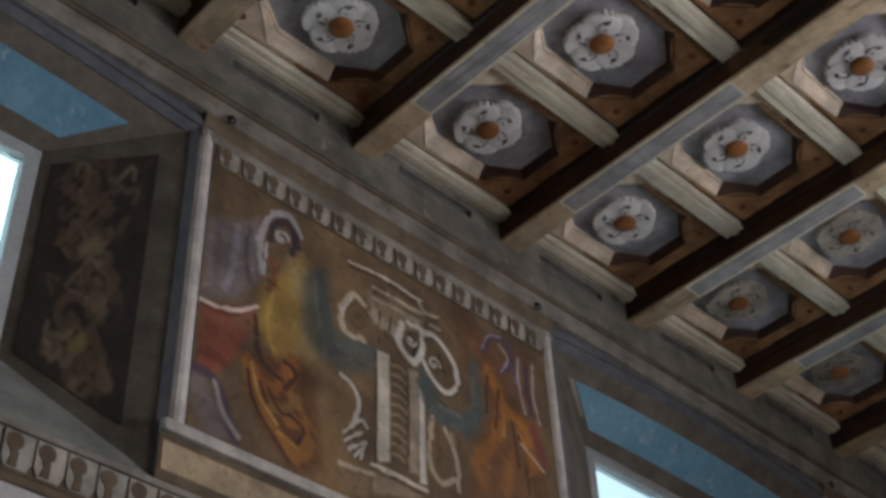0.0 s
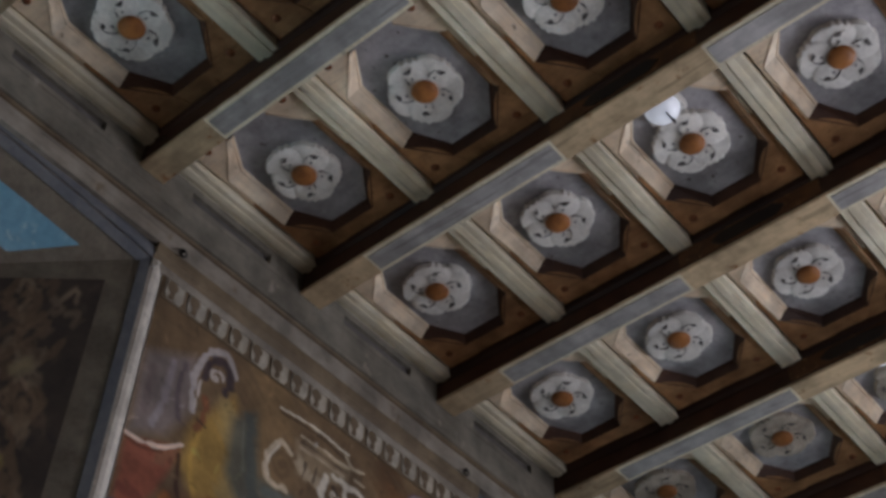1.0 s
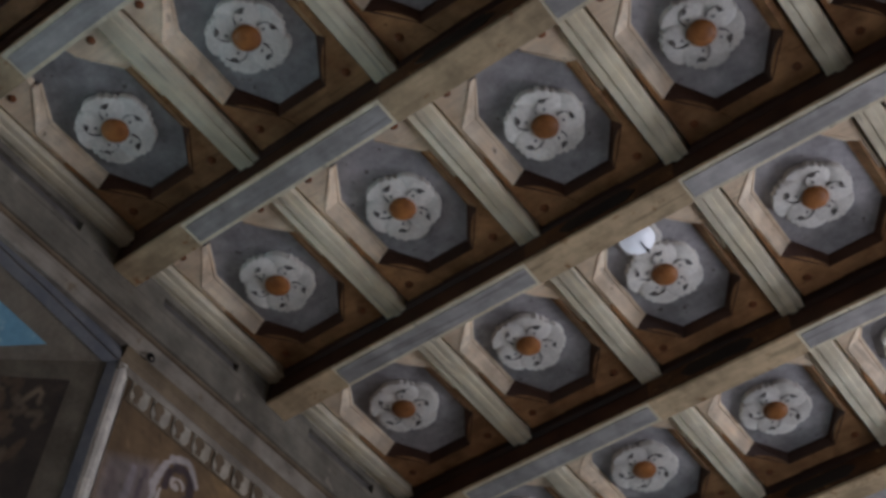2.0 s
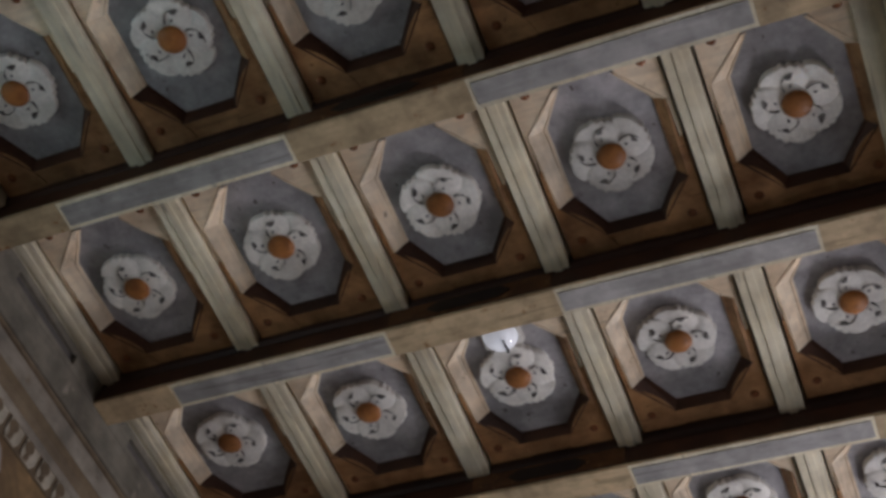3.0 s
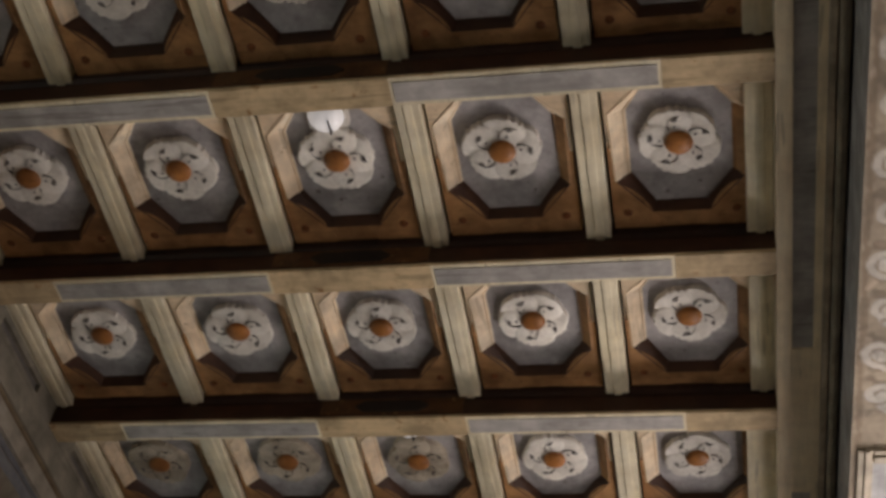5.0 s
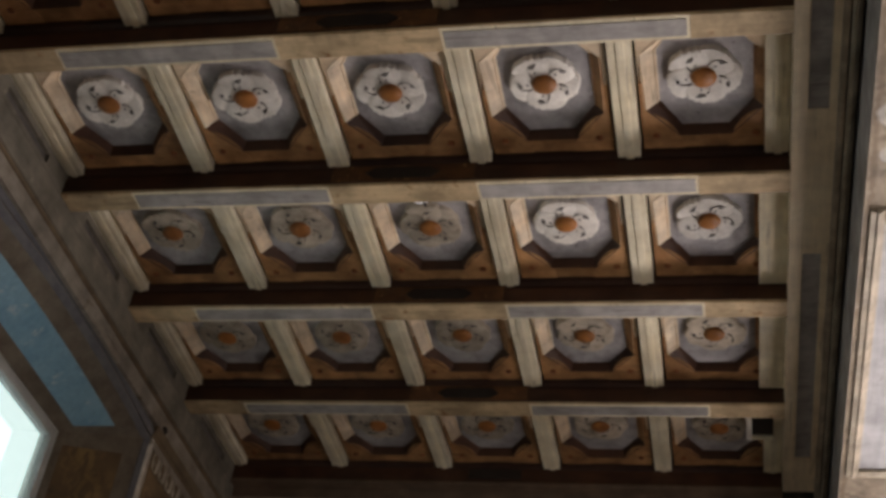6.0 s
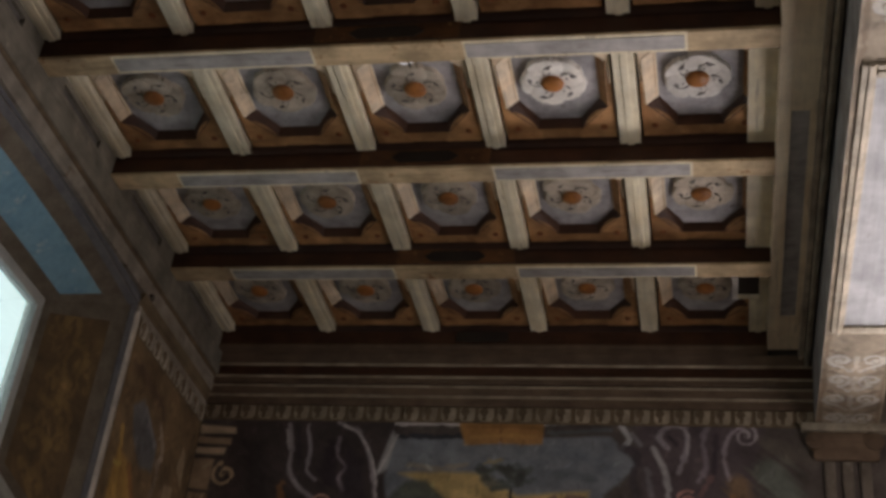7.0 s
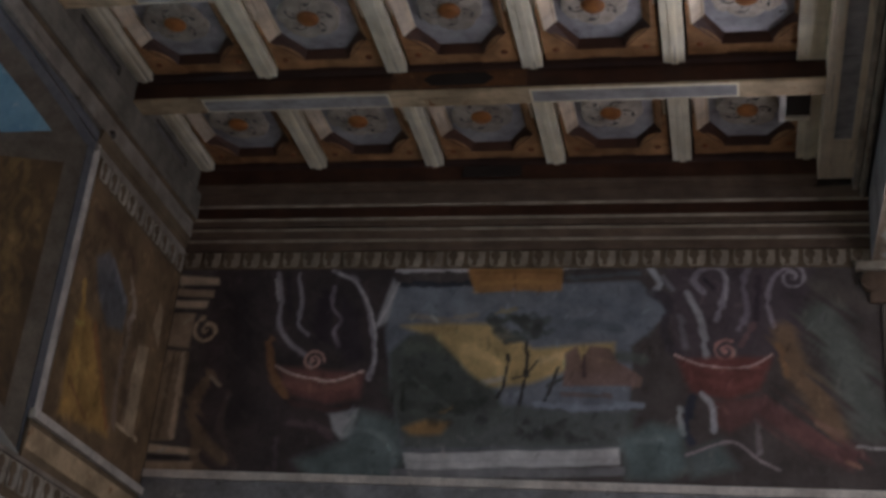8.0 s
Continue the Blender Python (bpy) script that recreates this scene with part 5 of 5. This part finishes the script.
brush(endwall, [(2.94, 4.59), (2.91, 4.72), (2.94, 4.84), (3.02, 4.91)], 0.022, (0.36, 0.31, 0.34), 0.9, 0.45)
volute(endwall, 3.02, 4.84, 0.068, 1.4, -1, 0.015, (0.44, 0.39, 0.41), 0.9, 1.6)
brush(endwall, [(2.54, 4.76), (2.6, 4.64), (2.62, 4.54), (2.63, 4.43)], 0.030, (0.48, 0.46, 0.47), 0.9, 0.5)
brush(endwall, [(2.51, 4.63), (2.54, 4.48)], 0.030, (0.24, 0.22, 0.24), 0.8, 0.6)
volute(endwall, 2.72, 4.46, 0.059, 1.5, 1, 0.013, (0.58, 0.32, 0.28), 0.92, 1)
brush(endwall, [(2.79, 4.49), (2.85, 4.6)], 0.027, (0.25, 0.15, 0.15), 0.8, 0.6)
fill(endwall, [(2.49, 4.42), (2.93, 4.44), (2.87, 4.28), (2.74, 4.22), (2.56, 4.26)], (0.25, 0.095, 0.08), 0.92, 0.03)
brush(endwall, [(2.49, 4.44), (2.61, 4.39), (2.79, 4.38), (2.93, 4.45)], 0.011, (0.64, 0.44, 0.4), 0.92, 0.35)
brush(endwall, [(2.56, 4.32), (2.74, 4.29), (2.86, 4.33)], 0.034, (0.33, 0.13, 0.11), 0.6, 0.6)
fill(endwall, [(2.64, 4.21), (2.84, 4.23), (2.84, 4.12), (2.74, 4.06), (2.67, 4.1)], (0.2, 0.095, 0.085), 0.85, 0.03)
brush(endwall, [(2.61, 4.25), (2.66, 4.19), (2.67, 4.08)], 0.027, (0.52, 0.51, 0.53), 0.88, 0.45)
brush(endwall, [(2.57, 4.23), (2.54, 4.08), (2.57, 4.02)], 0.038, (0.06, 0.065, 0.095), 0.9, 0.5)
brush(endwall, [(2.51, 4.17), (2.53, 4.06)], 0.030, (0.46, 0.47, 0.46), 0.85, 0.5)
brush(endwall, [(2.86, 4.12), (2.87, 3.98)], 0.027, (0.27, 0.23, 0.23), 0.8, 0.6)
fill(endwall, [(2.26, 4.02), (2.38, 4.11), (2.53, 4.08), (2.55, 3.89), (2.46, 3.84), (2.28, 3.84)], (0.2, 0.255, 0.245), 0.9, 0.05)
fill(endwall, [(2.55, 3.97), (2.69, 4.03), (2.77, 3.9), (2.57, 3.85)], (0.19, 0.225, 0.215), 0.88, 0.05)
brush(endwall, [(2.33, 4.02), (2.43, 4.03)], 0.030, (0.27, 0.32, 0.31), 0.6, 0.7)
brush(endwall, [(2.99, 4.56), (3.03, 4.37), (3.12, 4.25), (3.2, 4.07)], 0.106, (0.28, 0.185, 0.11), 0.85, 0.65)
brush(endwall, [(2.88, 4.2), (3.07, 4.07), (3.26, 3.96)], 0.106, (0.235, 0.115, 0.105), 0.85, 0.65)
brush(endwall, [(2.96, 4.49), (2.99, 4.35)], 0.030, (0.38, 0.22, 0.11), 0.7, 0.6)
brush(endwall, [(2.55, 3.96), (2.74, 4.02), (2.87, 3.94), (2.95, 3.9)], 0.013, (0.48, 0.4, 0.4), 0.85, 0.4)
brush(endwall, [(3.12, 4.11), (3.22, 4.07)], 0.034, (0.35, 0.22, 0.16), 0.7, 0.6)
brush(endwall, [(3.24, 3.94), (3.29, 3.92)], 0.022, (0.46, 0.26, 0.19), 0.8, 0.5)
brush(endwall, [(3.16, 4.63), (3.27, 4.38), (3.36, 4.13)], 0.170, (0.2, 0.225, 0.195), 0.8, 0.8)
brush(endwall, [(3.14, 4.78), (3.37, 4.72)], 0.095, (0.17, 0.145, 0.125), 0.8, 0.7)
brush(endwall, [(3.29, 4.01), (3.41, 4.01)], 0.013, (0.46, 0.44, 0.42), 0.85, 0.4)

# foliage and clouds of the landscape, drapery of the vases
leaf = random.Random(3)
for cu, cv, ru, rv, n in ((1.27, 4.30, 0.16, 0.12, 26), (1.74, 4.60, 0.13, 0.05, 24), (1.45, 4.16, 0.20, 0.06, 20), (2.0, 4.06, 0.32, 0.05, 16)):
    for _ in range(n):
        u, v = cu + leaf.gauss(0, ru * 0.5), cv + leaf.gauss(0, rv * 0.5)
        g = leaf.uniform(0.05, 0.11)
        brush(endwall, [(u, v), (u + leaf.uniform(-0.04, 0.04), v + leaf.uniform(-0.02, 0.02))], leaf.uniform(0.02, 0.045), (g * 0.95, g, g * 0.85), 0.55, 0.6)
pier.dabs(260, 1, 0.04, 0.010)
pier.rgb = np.clip(1.12 * pier.rgb ** 1.28, 0.015, 0.85)
endwall.dabs(500, 2, 0.05, 0.012)
endwall.rgb = np.clip(1.16 * endwall.rgb ** 1.12, 0.012, 0.85)


def on_west(u, v):
    return np.stack([np.full(u.shape, WALL + 0.004), u, v], -1)


def on_north(u, v):
    return np.stack([u, np.full(u.shape, END - 0.004), v], -1)


pier_thing = holder("fresco_pier", pose(WALL, 0.2, 3.72), "ochre and violet fresco of scrolls and a painted pilaster", "fresco", kind="structure")
pier.mesh("painting", on_west, pier_thing)
north_thing = holder("fresco_end_wall", pose(1.6, END, 3.72), "dark fresco of a landscape between scrolled vases", "fresco", kind="structure")
endwall.mesh("painting", on_north, north_thing)

# narrow pier beside the end wall
corner = Canvas(3.28, 4.33, 3.72, 4.96, 0.008, (0.19, 0.125, 0.065))
fill(corner, [(3.39, 4.06), (3.4, 4.29), (3.53, 4.26), (3.9, 3.84), (3.41, 3.78)], (0.44, 0.26, 0.07), 0.88, 0.04)
brush(corner, [(3.39, 4.39), (3.46, 4.15), (3.52, 3.9)], 0.034, (0.52, 0.32, 0.09), 0.8, 0.6)
brush(corner, [(3.57, 4.25), (3.74, 4.03), (3.86, 3.88)], 0.039, (0.3, 0.13, 0.045), 0.8, 0.6)
brush(corner, [(3.44, 3.95), (3.65, 3.84)], 0.026, (0.26, 0.12, 0.05), 0.7, 0.6)
fill(corner, [(3.45, 4.54), (3.56, 4.62), (3.83, 4.48), (3.83, 4.33), (3.67, 4.29), (3.52, 4.4)], (0.145, 0.15, 0.16), 0.92, 0.03)
brush(corner, [(3.61, 4.59), (3.8, 4.47)], 0.026, (0.24, 0.25, 0.26), 0.7, 0.6)
brush(corner, [(3.36, 4.73), (3.63, 4.72), (3.82, 4.66)], 0.065, (0.12, 0.075, 0.045), 0.8, 0.7)
brush(corner, [(3.82, 4.6), (3.91, 4.49), (3.87, 4.38)], 0.039, (0.36, 0.29, 0.22), 0.85, 0.6)
brush(corner, [(3.9, 4.35), (3.88, 4.15), (3.93, 3.91)], 0.047, (0.26, 0.2, 0.15), 0.8, 0.6)
fill(corner, [(4.02, 4.35), (4.13, 4.37), (4.15, 3.93), (4.01, 3.91)], (0.46, 0.35, 0.22), 0.92, 0.02)
brush(corner, [(3.99, 4.31), (4.03, 3.93)], 0.018, (0.2, 0.14, 0.09), 0.8, 0.5)
fill(corner, [(4.13, 4.49), (4.16, 4.63), (4.22, 4.61), (4.23, 4.41)], (0.4, 0.3, 0.19), 0.9, 0.02)
brush(corner, [(3.96, 3.92), (4.19, 3.92)], 0.018, (0.6, 0.47, 0.31), 0.9, 0.4)
corner.dabs(320, 3, 0.07, 0.018)
corner_thing = holder("fresco_corner_pier", pose(WALL, 3.8, 3.72), "golden brown fresco beside the corner of the hall", "fresco", kind="structure")
corner.mesh("painting", on_west, corner_thing)

# scrolls on the splayed jambs
for number, (y0, y1) in enumerate(WINDOWS, 1):
    side = Canvas(0.0, 1.0, 0.0, 0.58, 0.008, (0.045, 0.032, 0.024) if number == 2 else (0.10, 0.062, 0.026))
    gold = (0.155, 0.10, 0.058) if number == 2 else (0.20, 0.125, 0.045)
    pale = (0.25, 0.185, 0.12) if number == 2 else (0.16, 0.10, 0.04)
    hand = random.Random(20 + number)
    for i in range(6):
        way = 1 if i % 2 else -1
        u, v = 0.10 + 0.16 * i + hand.uniform(-0.03, 0.03), 0.29 + 0.06 * way + hand.uniform(-0.04, 0.04)
        r = hand.uniform(0.09, 0.15)
        volute(side, u, v, r, hand.uniform(0.7, 1.3), way, hand.uniform(0.035, 0.06), gold, 0.65, hand.uniform(0, 6))
        for _ in range(9):
            a, k = hand.uniform(0, 6.3), hand.uniform(0.6, 1.5)
            x, y = u + r * k * math.cos(a), v + r * k * math.sin(a)
            brush(side, [(x, y), (x + 0.05 * math.cos(a + 1), y + 0.05 * math.sin(a + 1)), (x + 0.07 * math.cos(a + 2.2), y + 0.07 * math.sin(a + 2.2))], hand.uniform(0.02, 0.045), pale if hand.random() < 0.5 else gold, hand.uniform(0.35, 0.7), 0.7)
    if number == 2:
        brush(side, [(0.16, 0.30), (0.20, 0.26)], 0.06, (0.30, 0.23, 0.07), 0.8, 0.7)
        brush(side, [(0.55, 0.33), (0.60, 0.27)], 0.05, (0.28, 0.22, 0.12), 0.8, 0.7)
    side.dabs(70, 4 + number, 0.07, 0.02)
    n = NORMALS["far"].normalized()

    def on_jamb(u, v, y0=y0, y1=y1, n=n):
        spot = [niche_point(y0, y1, 0.06 + 0.86 * a, 0.26 + 0.66 * b / 0.58, "far") + n * 0.004 for a, b in zip(u.ravel(), v.ravel())]
        return np.array([tuple(p) for p in spot]).reshape(*u.shape, 3)

    thing = holder("fresco_jamb", pose(WALL, y1, Z_SILL), "dark brown jamb painting of golden scrolling leaves", "fresco", "jamb paintings", "structure")
    side.mesh("painting", on_jamb, thing)

# underside of the architrave
under = Canvas(0.0, AW, NEAR, END, 0.008, (0.32, 0.265, 0.195))
FIELDS = ((-2.60, -0.75), (1.43, 3.33))
brush(under, [(0.02, NEAR), (0.02, END)], 0.022, (0.20, 0.15, 0.10), 0.8, 0.5)
brush(under, [(AW - 0.02, NEAR), (AW - 0.02, END)], 0.022, (0.20, 0.15, 0.10), 0.8, 0.5)
y = NEAR + 0.1
flip = 1
while y < END - 0.05:
    if not any(a - 0.08 < y < b + 0.08 for a, b in FIELDS):
        shade, light = (0.16, 0.125, 0.09), (0.50, 0.475, 0.43)
        brush(under, [(0.05, y - 0.09), (0.165, y), (0.28, y - 0.09)], 0.035, shade, 0.8, 0.6)
        for s in (-1, 1):
            c = AW / 2 + s * 0.075
            volute(under, c + 0.008, y + 0.012, 0.062, 1.3, s * flip, 0.026, shade, 0.8, 1.5)
            volute(under, c, y, 0.060, 1.4, s * flip, 0.024, light, 0.9, 1.5)
            brush(under, [(c, y + 0.06), (AW / 2 + s * 0.02, y + 0.11)], 0.02, light, 0.8, 0.5)
        brush(under, [(AW / 2, y - 0.03), (AW / 2, y + 0.08)], 0.03, (0.5, 0.46, 0.40), 0.8, 0.6)
        flip = -flip
    y += 0.205
under.dabs(500, 9)
under.mesh("soffit_painting", lambda u, v: np.stack([u + 3.385, v, np.full(u.shape, 4.906)], -1), beam, "cream ground with white painted scrolls")
for y0, y1 in FIELDS:
    part("soffit_field", block(0.075, AW - 0.05, y0 + 0.06, y1 - 0.06, -0.010, -0.003), PANEL_WHITE, beam, "pale grey cracked field")
    for x0, x1, drop in ((0.025, 0.050, 0.016), (0.050, 0.066, 0.024), (0.066, 0.080, 0.014), (AW - 0.055, AW - 0.025, 0.020)):
        part("frame_moulding", block(x0, x1, y0, y1, -drop, -0.003, bevel=0.003), FRAME_CREAM, beam)
    for a, b, drop in ((y0, y0 + 0.03, 0.018), (y0 + 0.03, y0 + 0.065, 0.024), (y1 - 0.065, y1 - 0.03, 0.024), (y1 - 0.03, y1, 0.018)):
        part("frame_end", block(0.080, AW - 0.055, a, b, -drop, -0.003, bevel=0.003), FRAME_CREAM, beam)


# ---- carved and painted bands ----
def tongue(width, height, thick, paint):
    """A white tongue, rounded below, to stand on a dark band."""
    bm = bmesh.new()
    pts = [(-width / 2, height), (-width / 2, height * 0.25), (-width * 0.36, 0.02 * height), (width * 0.36, 0.0), (width / 2, height * 0.25), (width / 2, height)]
    front = [bm.verts.new((thick * 0.75 if i in (2, 3) else thick, x, z)) for i, (x, z) in enumerate(pts)]
    back = [bm.verts.new((0, x, z)) for x, z in pts]
    bm.faces.new(front)
    for i in range(len(pts)):
        bm.faces.new((front[i], front[(i + 1) % 6], back[(i + 1) % 6], back[i]))
    bmesh.ops.recalc_face_normals(bm, faces=bm.faces)
    data = bpy.data.meshes.new("tongue")
    bm.to_mesh(data)
    bm.free()
    data.materials.append(paint)
    return data


def keyhole(width, height, thick):
    """A brown drop painted on a tongue."""
    bm = bmesh.new()
    pts = []
    for i in range(10):
        a = math.pi * (-0.35 + 1.7 * i / 9)
        pts.append((0.30 * width * math.cos(a), height * 0.72 + 0.30 * width * math.sin(a)))
    pts += [(-0.05 * width, height * 0.35), (-0.12 * width, height * 0.06), (0.16 * width, height * 0.06), (0.18 * width, height * 0.40)]
    front = [bm.verts.new((thick, x, z)) for x, z in pts]
    back = [bm.verts.new((thick * 0.5, x, z)) for x, z in pts]
    bm.faces.new(front)
    for i in range(len(pts)):
        bm.faces.new((front[i], front[(i + 1) % len(pts)], back[(i + 1) % len(pts)], back[i]))
    bmesh.ops.recalc_face_normals(bm, faces=bm.faces)
    data = bpy.data.meshes.new("drop")
    bm.to_mesh(data)
    bm.free()
    data.materials.append(EGG_DARK)
    return data


def band(name, label, place, length, pitch, height, share=0.84, thick=0.010, paint=None):
    """A row of tongues along local y, standing out along local x."""
    thing = holder(name, place, label, "moulding", kind="structure")
    part("ground", block(-0.004, 0.004, 0, length, -0.008, height + 0.008), EGG_DARK, thing, "dark brown ground")
    t, k = tongue(pitch * share, height, thick, paint or EGG), keyhole(pitch * share, height, thick + 0.0025)
    for i in range(int(length / pitch)):
        jig = random.uniform(-0.002, 0.002)
        for piece, data in (("tongue", t), ("drop", k)):
            ob = new(piece, data)
            ob.parent = thing
            ob.location = (0, (i + 0.5) * pitch + jig - (pitch * 0.14 if piece == "drop" else 0), 0)
    return thing


UP, LOW = "white tongue moulding with brown drops above the fresco", "white tongue moulding with brown drops below the windows"
band("trim_tongues", UP, pose(WALL + 0.004, -0.632, 4.868), 1.72, 0.1075, 0.085, 0.80)
band("trim_tongues", UP, pose(WALL + 0.004, 3.29, 4.868), 1.04, 0.104, 0.085, 0.80)
north_band = holder("trim_tongues_end", pose(-0.05, END - 0.006, 4.898), "dim brownish tongue moulding above the landscape fresco", "moulding", kind="structure")
part("ground", block(0, 3.44, -0.004, 0.004, -0.008, 0.088), EGG_DARK, north_band, "dark brown ground")
tn, kn = tongue(0.084, 0.080, 0.012, EGG_DIM), keyhole(0.084, 0.080, 0.0145)
for i in range(32):
    for piece, data in (("tongue", tn), ("drop", kn)):
        ob = new(piece, data)
        ob.parent = north_band
        ob.rotation_euler = (0, 0, radians(-90))
        ob.location = ((i + 0.5) * 0.1075 - (0.012 if piece == "drop" else 0), 0, 0)
band("trim_lower_tongues", LOW, pose(WALL + 0.006, NEAR, 3.372), END - NEAR, 0.098, 0.112, 0.92, 0.012)

# ledges and borders of the window wall
low = holder("trim_lower", pose(WALL, 0, 3.34), "painted ledges below the windows and piers", "cornice", kind="structure")
part("shadow_strip", block(0, 0.010, NEAR, END, -0.004, 0.022), MOULD, low)
part("cap_strip", block(0, 0.022, NEAR, END, 0.150, 0.172, bevel=0.004), FASCIA_LIGHT, low)
for y0, y1 in ((-0.73, 1.18), (3.19, END), (NEAR, -2.745)):
    part("ochre_band", block(0, 0.012, y0, y1, 0.174, 0.340), MOULD, low, "ochre brown painted band")
    part("fringe", block(0, 0.016, y0 + 0.01, y1, 0.215, 0.315, bevel=0.004), OCHRE, low, "ochre fringe")
    part("ledge", block(0, 0.034, y0, y1, 0.342, 0.382, bevel=0.006), WHITE_BAND, low, "white painted ledge")
border = holder("trim_borders", pose(WALL, 0, 3.72), "white and slate painted borders round the window niches", "border", kind="structure")
for y0, y1 in ((-0.70, -0.645), (1.095, 1.15), (3.22, 3.275)):
    bm = profile_y([(0.0, y0), (0.010, y0 + 0.012), (0.014, (y0 + y1) / 2), (0.010, y1 - 0.012), (0.0, y1)], 0, 1.28)
    for v in bm.verts:
        v.co = (v.co.x, v.co.z, v.co.y)
    bmesh.ops.recalc_face_normals(bm, faces=bm.faces)
    part("white_strip", bm, WHITE_BAND, border)
for y0, y1 in WINDOWS:
    bm = bmesh.new()
    line = arch(y0, y1)
    rows = [[bm.verts.new((x, y, z + dz - 3.72)) for y, z in line] for x, dz in ((0.008, 0.004), (0.012, 0.030), (0.008, 0.058), (0.0, 0.058), (0.0, 0.004))]
    for r in range(5):
        for i in range(len(line) - 1):
            bm.faces.new((rows[r][i], rows[r][i + 1], rows[(r + 1) % 5][i + 1], rows[(r + 1) % 5][i]))
    bmesh.ops.recalc_face_normals(bm, faces=bm.faces)
    part("arch_strip", bm, BLUE_BAND, border, "slate blue strip along the arch", True)

# cornice of the end wall
top = holder("trim_north", pose(0, END, 5.0), "stepped brown cornice of the end wall", "cornice", kind="structure")
for z0, z1, out, mat in ((5.235, 5.305, 0.050, MOULD_X), (5.160, 5.232, 0.042, REDWOOD), (5.120, 5.157, 0.036, MOULD_X), (5.105, 5.118, 0.028, REDWOOD), (5.045, 5.103, 0.024, MOULD_X), (4.990, 5.043, 0.014, MOULD_X)):
    part("step", block(-0.05, 3.385, -out, 0, z0 - 5, z1 - 5, bevel=0.003), mat, top)
for z, out in ((5.232, 0.056), (5.158, 0.048), (5.104, 0.034), (5.044, 0.030)):
    part("bead", profile_x([(-out, z - 5.006), (-out - 0.004, z - 5.0), (-out, z - 4.994), (0.0, z - 4.994), (0.0, z - 5.006)], -0.05, 3.385), EGG_DIM, top, "pale worn bead")
foot = holder("trim_north_foot", pose(0, END, 3.7), "pale painted string below the end wall fresco", "cornice", kind="structure")
part("bar", block(-0.05, 3.8, -0.024, 0, 0.075, 0.115, bevel=0.004), WHITE_BAND, foot)
part("lower_bar", block(-0.05, 3.8, -0.014, 0, -0.06, 0.072), STONE_GREY, foot)
# painted pilaster below the architrave on the end wall
pil = holder("pilaster_capital", pose(3.53, END, 4.6), "brown capital and shaft under the architrave end", "pilaster", kind="structure")
part("abacus", block(-0.22, 0.22, -0.05, 0, 0.26, 0.305, bevel=0.006), FRAME_CREAM, pil)
part("bell", block(-0.16, 0.17, -0.036, 0, 0.10, 0.258, bevel=0.012), MOULD_X, pil)
for s in (-1, 1):
    bm = bmesh.new()
    for r, depth in ((0.048, 0.050), (0.032, 0.058), (0.015, 0.066)):
        made = bmesh.ops.create_cone(bm, cap_ends=True, segments=20, radius1=r, radius2=r * 0.9, depth=depth)
        for v in made["verts"]:
            x, y, z = v.co
            v.co = (x + s * 0.15, -abs(depth / 2) + z - 0.002, y + 0.20)
    part("scroll", bm, MOULD_X, pil)
for x in (-0.11, -0.02, 0.07):
    part("flute", block(x, x + 0.055, -0.022, 0, -0.72, 0.098, bevel=0.01), PLASTER_DIM, pil)


# ---- small things ----
def make_hook():
    h = holder("iron_hook", pose(-0.024, -0.606, 5.085), "small dark iron ring hook in the cornice board", "hook", "iron hooks")
    bm = bmesh.new()
    segs, tube = 16, 6
    ring = []
    for i in range(segs):
        a = 2 * math.pi * i / segs
        c = Vector((0.014, math.cos(a) * 0.016, -0.012 + math.sin(a) * 0.016))
        out = Vector((0, math.cos(a), math.sin(a)))
        ring.append([bm.verts.new(c + 0.004 * (out * math.cos(b) + Vector((1, 0, 0)) * math.sin(b))) for b in [2 * math.pi * j / tube for j in range(tube)]])
    for i in range(segs):
        for j in range(tube):
            bm.faces.new((ring[i][j], ring[(i + 1) % segs][j], ring[(i + 1) % segs][(j + 1) % tube], ring[i][(j + 1) % tube]))
    bmesh.ops.recalc_face_normals(bm, faces=bm.faces)
    part("ring", bm, IRON, h, smooth=True)
    part("shank", block(-0.002, 0.020, -0.005, 0.005, -0.003, 0.007, bevel=0.002), IRON, h)
    return h


hook = make_hook()
for y in (1.033, 3.27):
    copy_thing(hook, pose(-0.024, y, 5.083))

hatch = holder("service_hatch", pose(2.98, 3.66, ZBOARD), "black plate in place of a small opening, with a pale batten, in the last coffer", "hatch")
part("hole", block(0.012, 0.12, -0.11, 0.13, -0.052, -0.044), BLACK, hatch, "black plate for the shade inside an opening")
part("batten", block(-0.016, 0.012, -0.15, 0.15, -0.075, -0.040, bevel=0.003), OFFWHITE, hatch, "pale wooden batten")
part("cross_batten", block(0.012, 0.12, 0.13, 0.15, -0.070, -0.040, bevel=0.003), CREAM, hatch, "pale wooden batten")
for k in (2, 3):
    filler = holder("filler_board", pose(3.06, 0.45 + k * BAY, ZBOARD), "plain cream board beside the last coffer", "board", "filler boards")
    part("board", block(-0.03, 0.09, -0.37, 0.37, -0.040, -0.012, bevel=0.003), CREAM, filler)
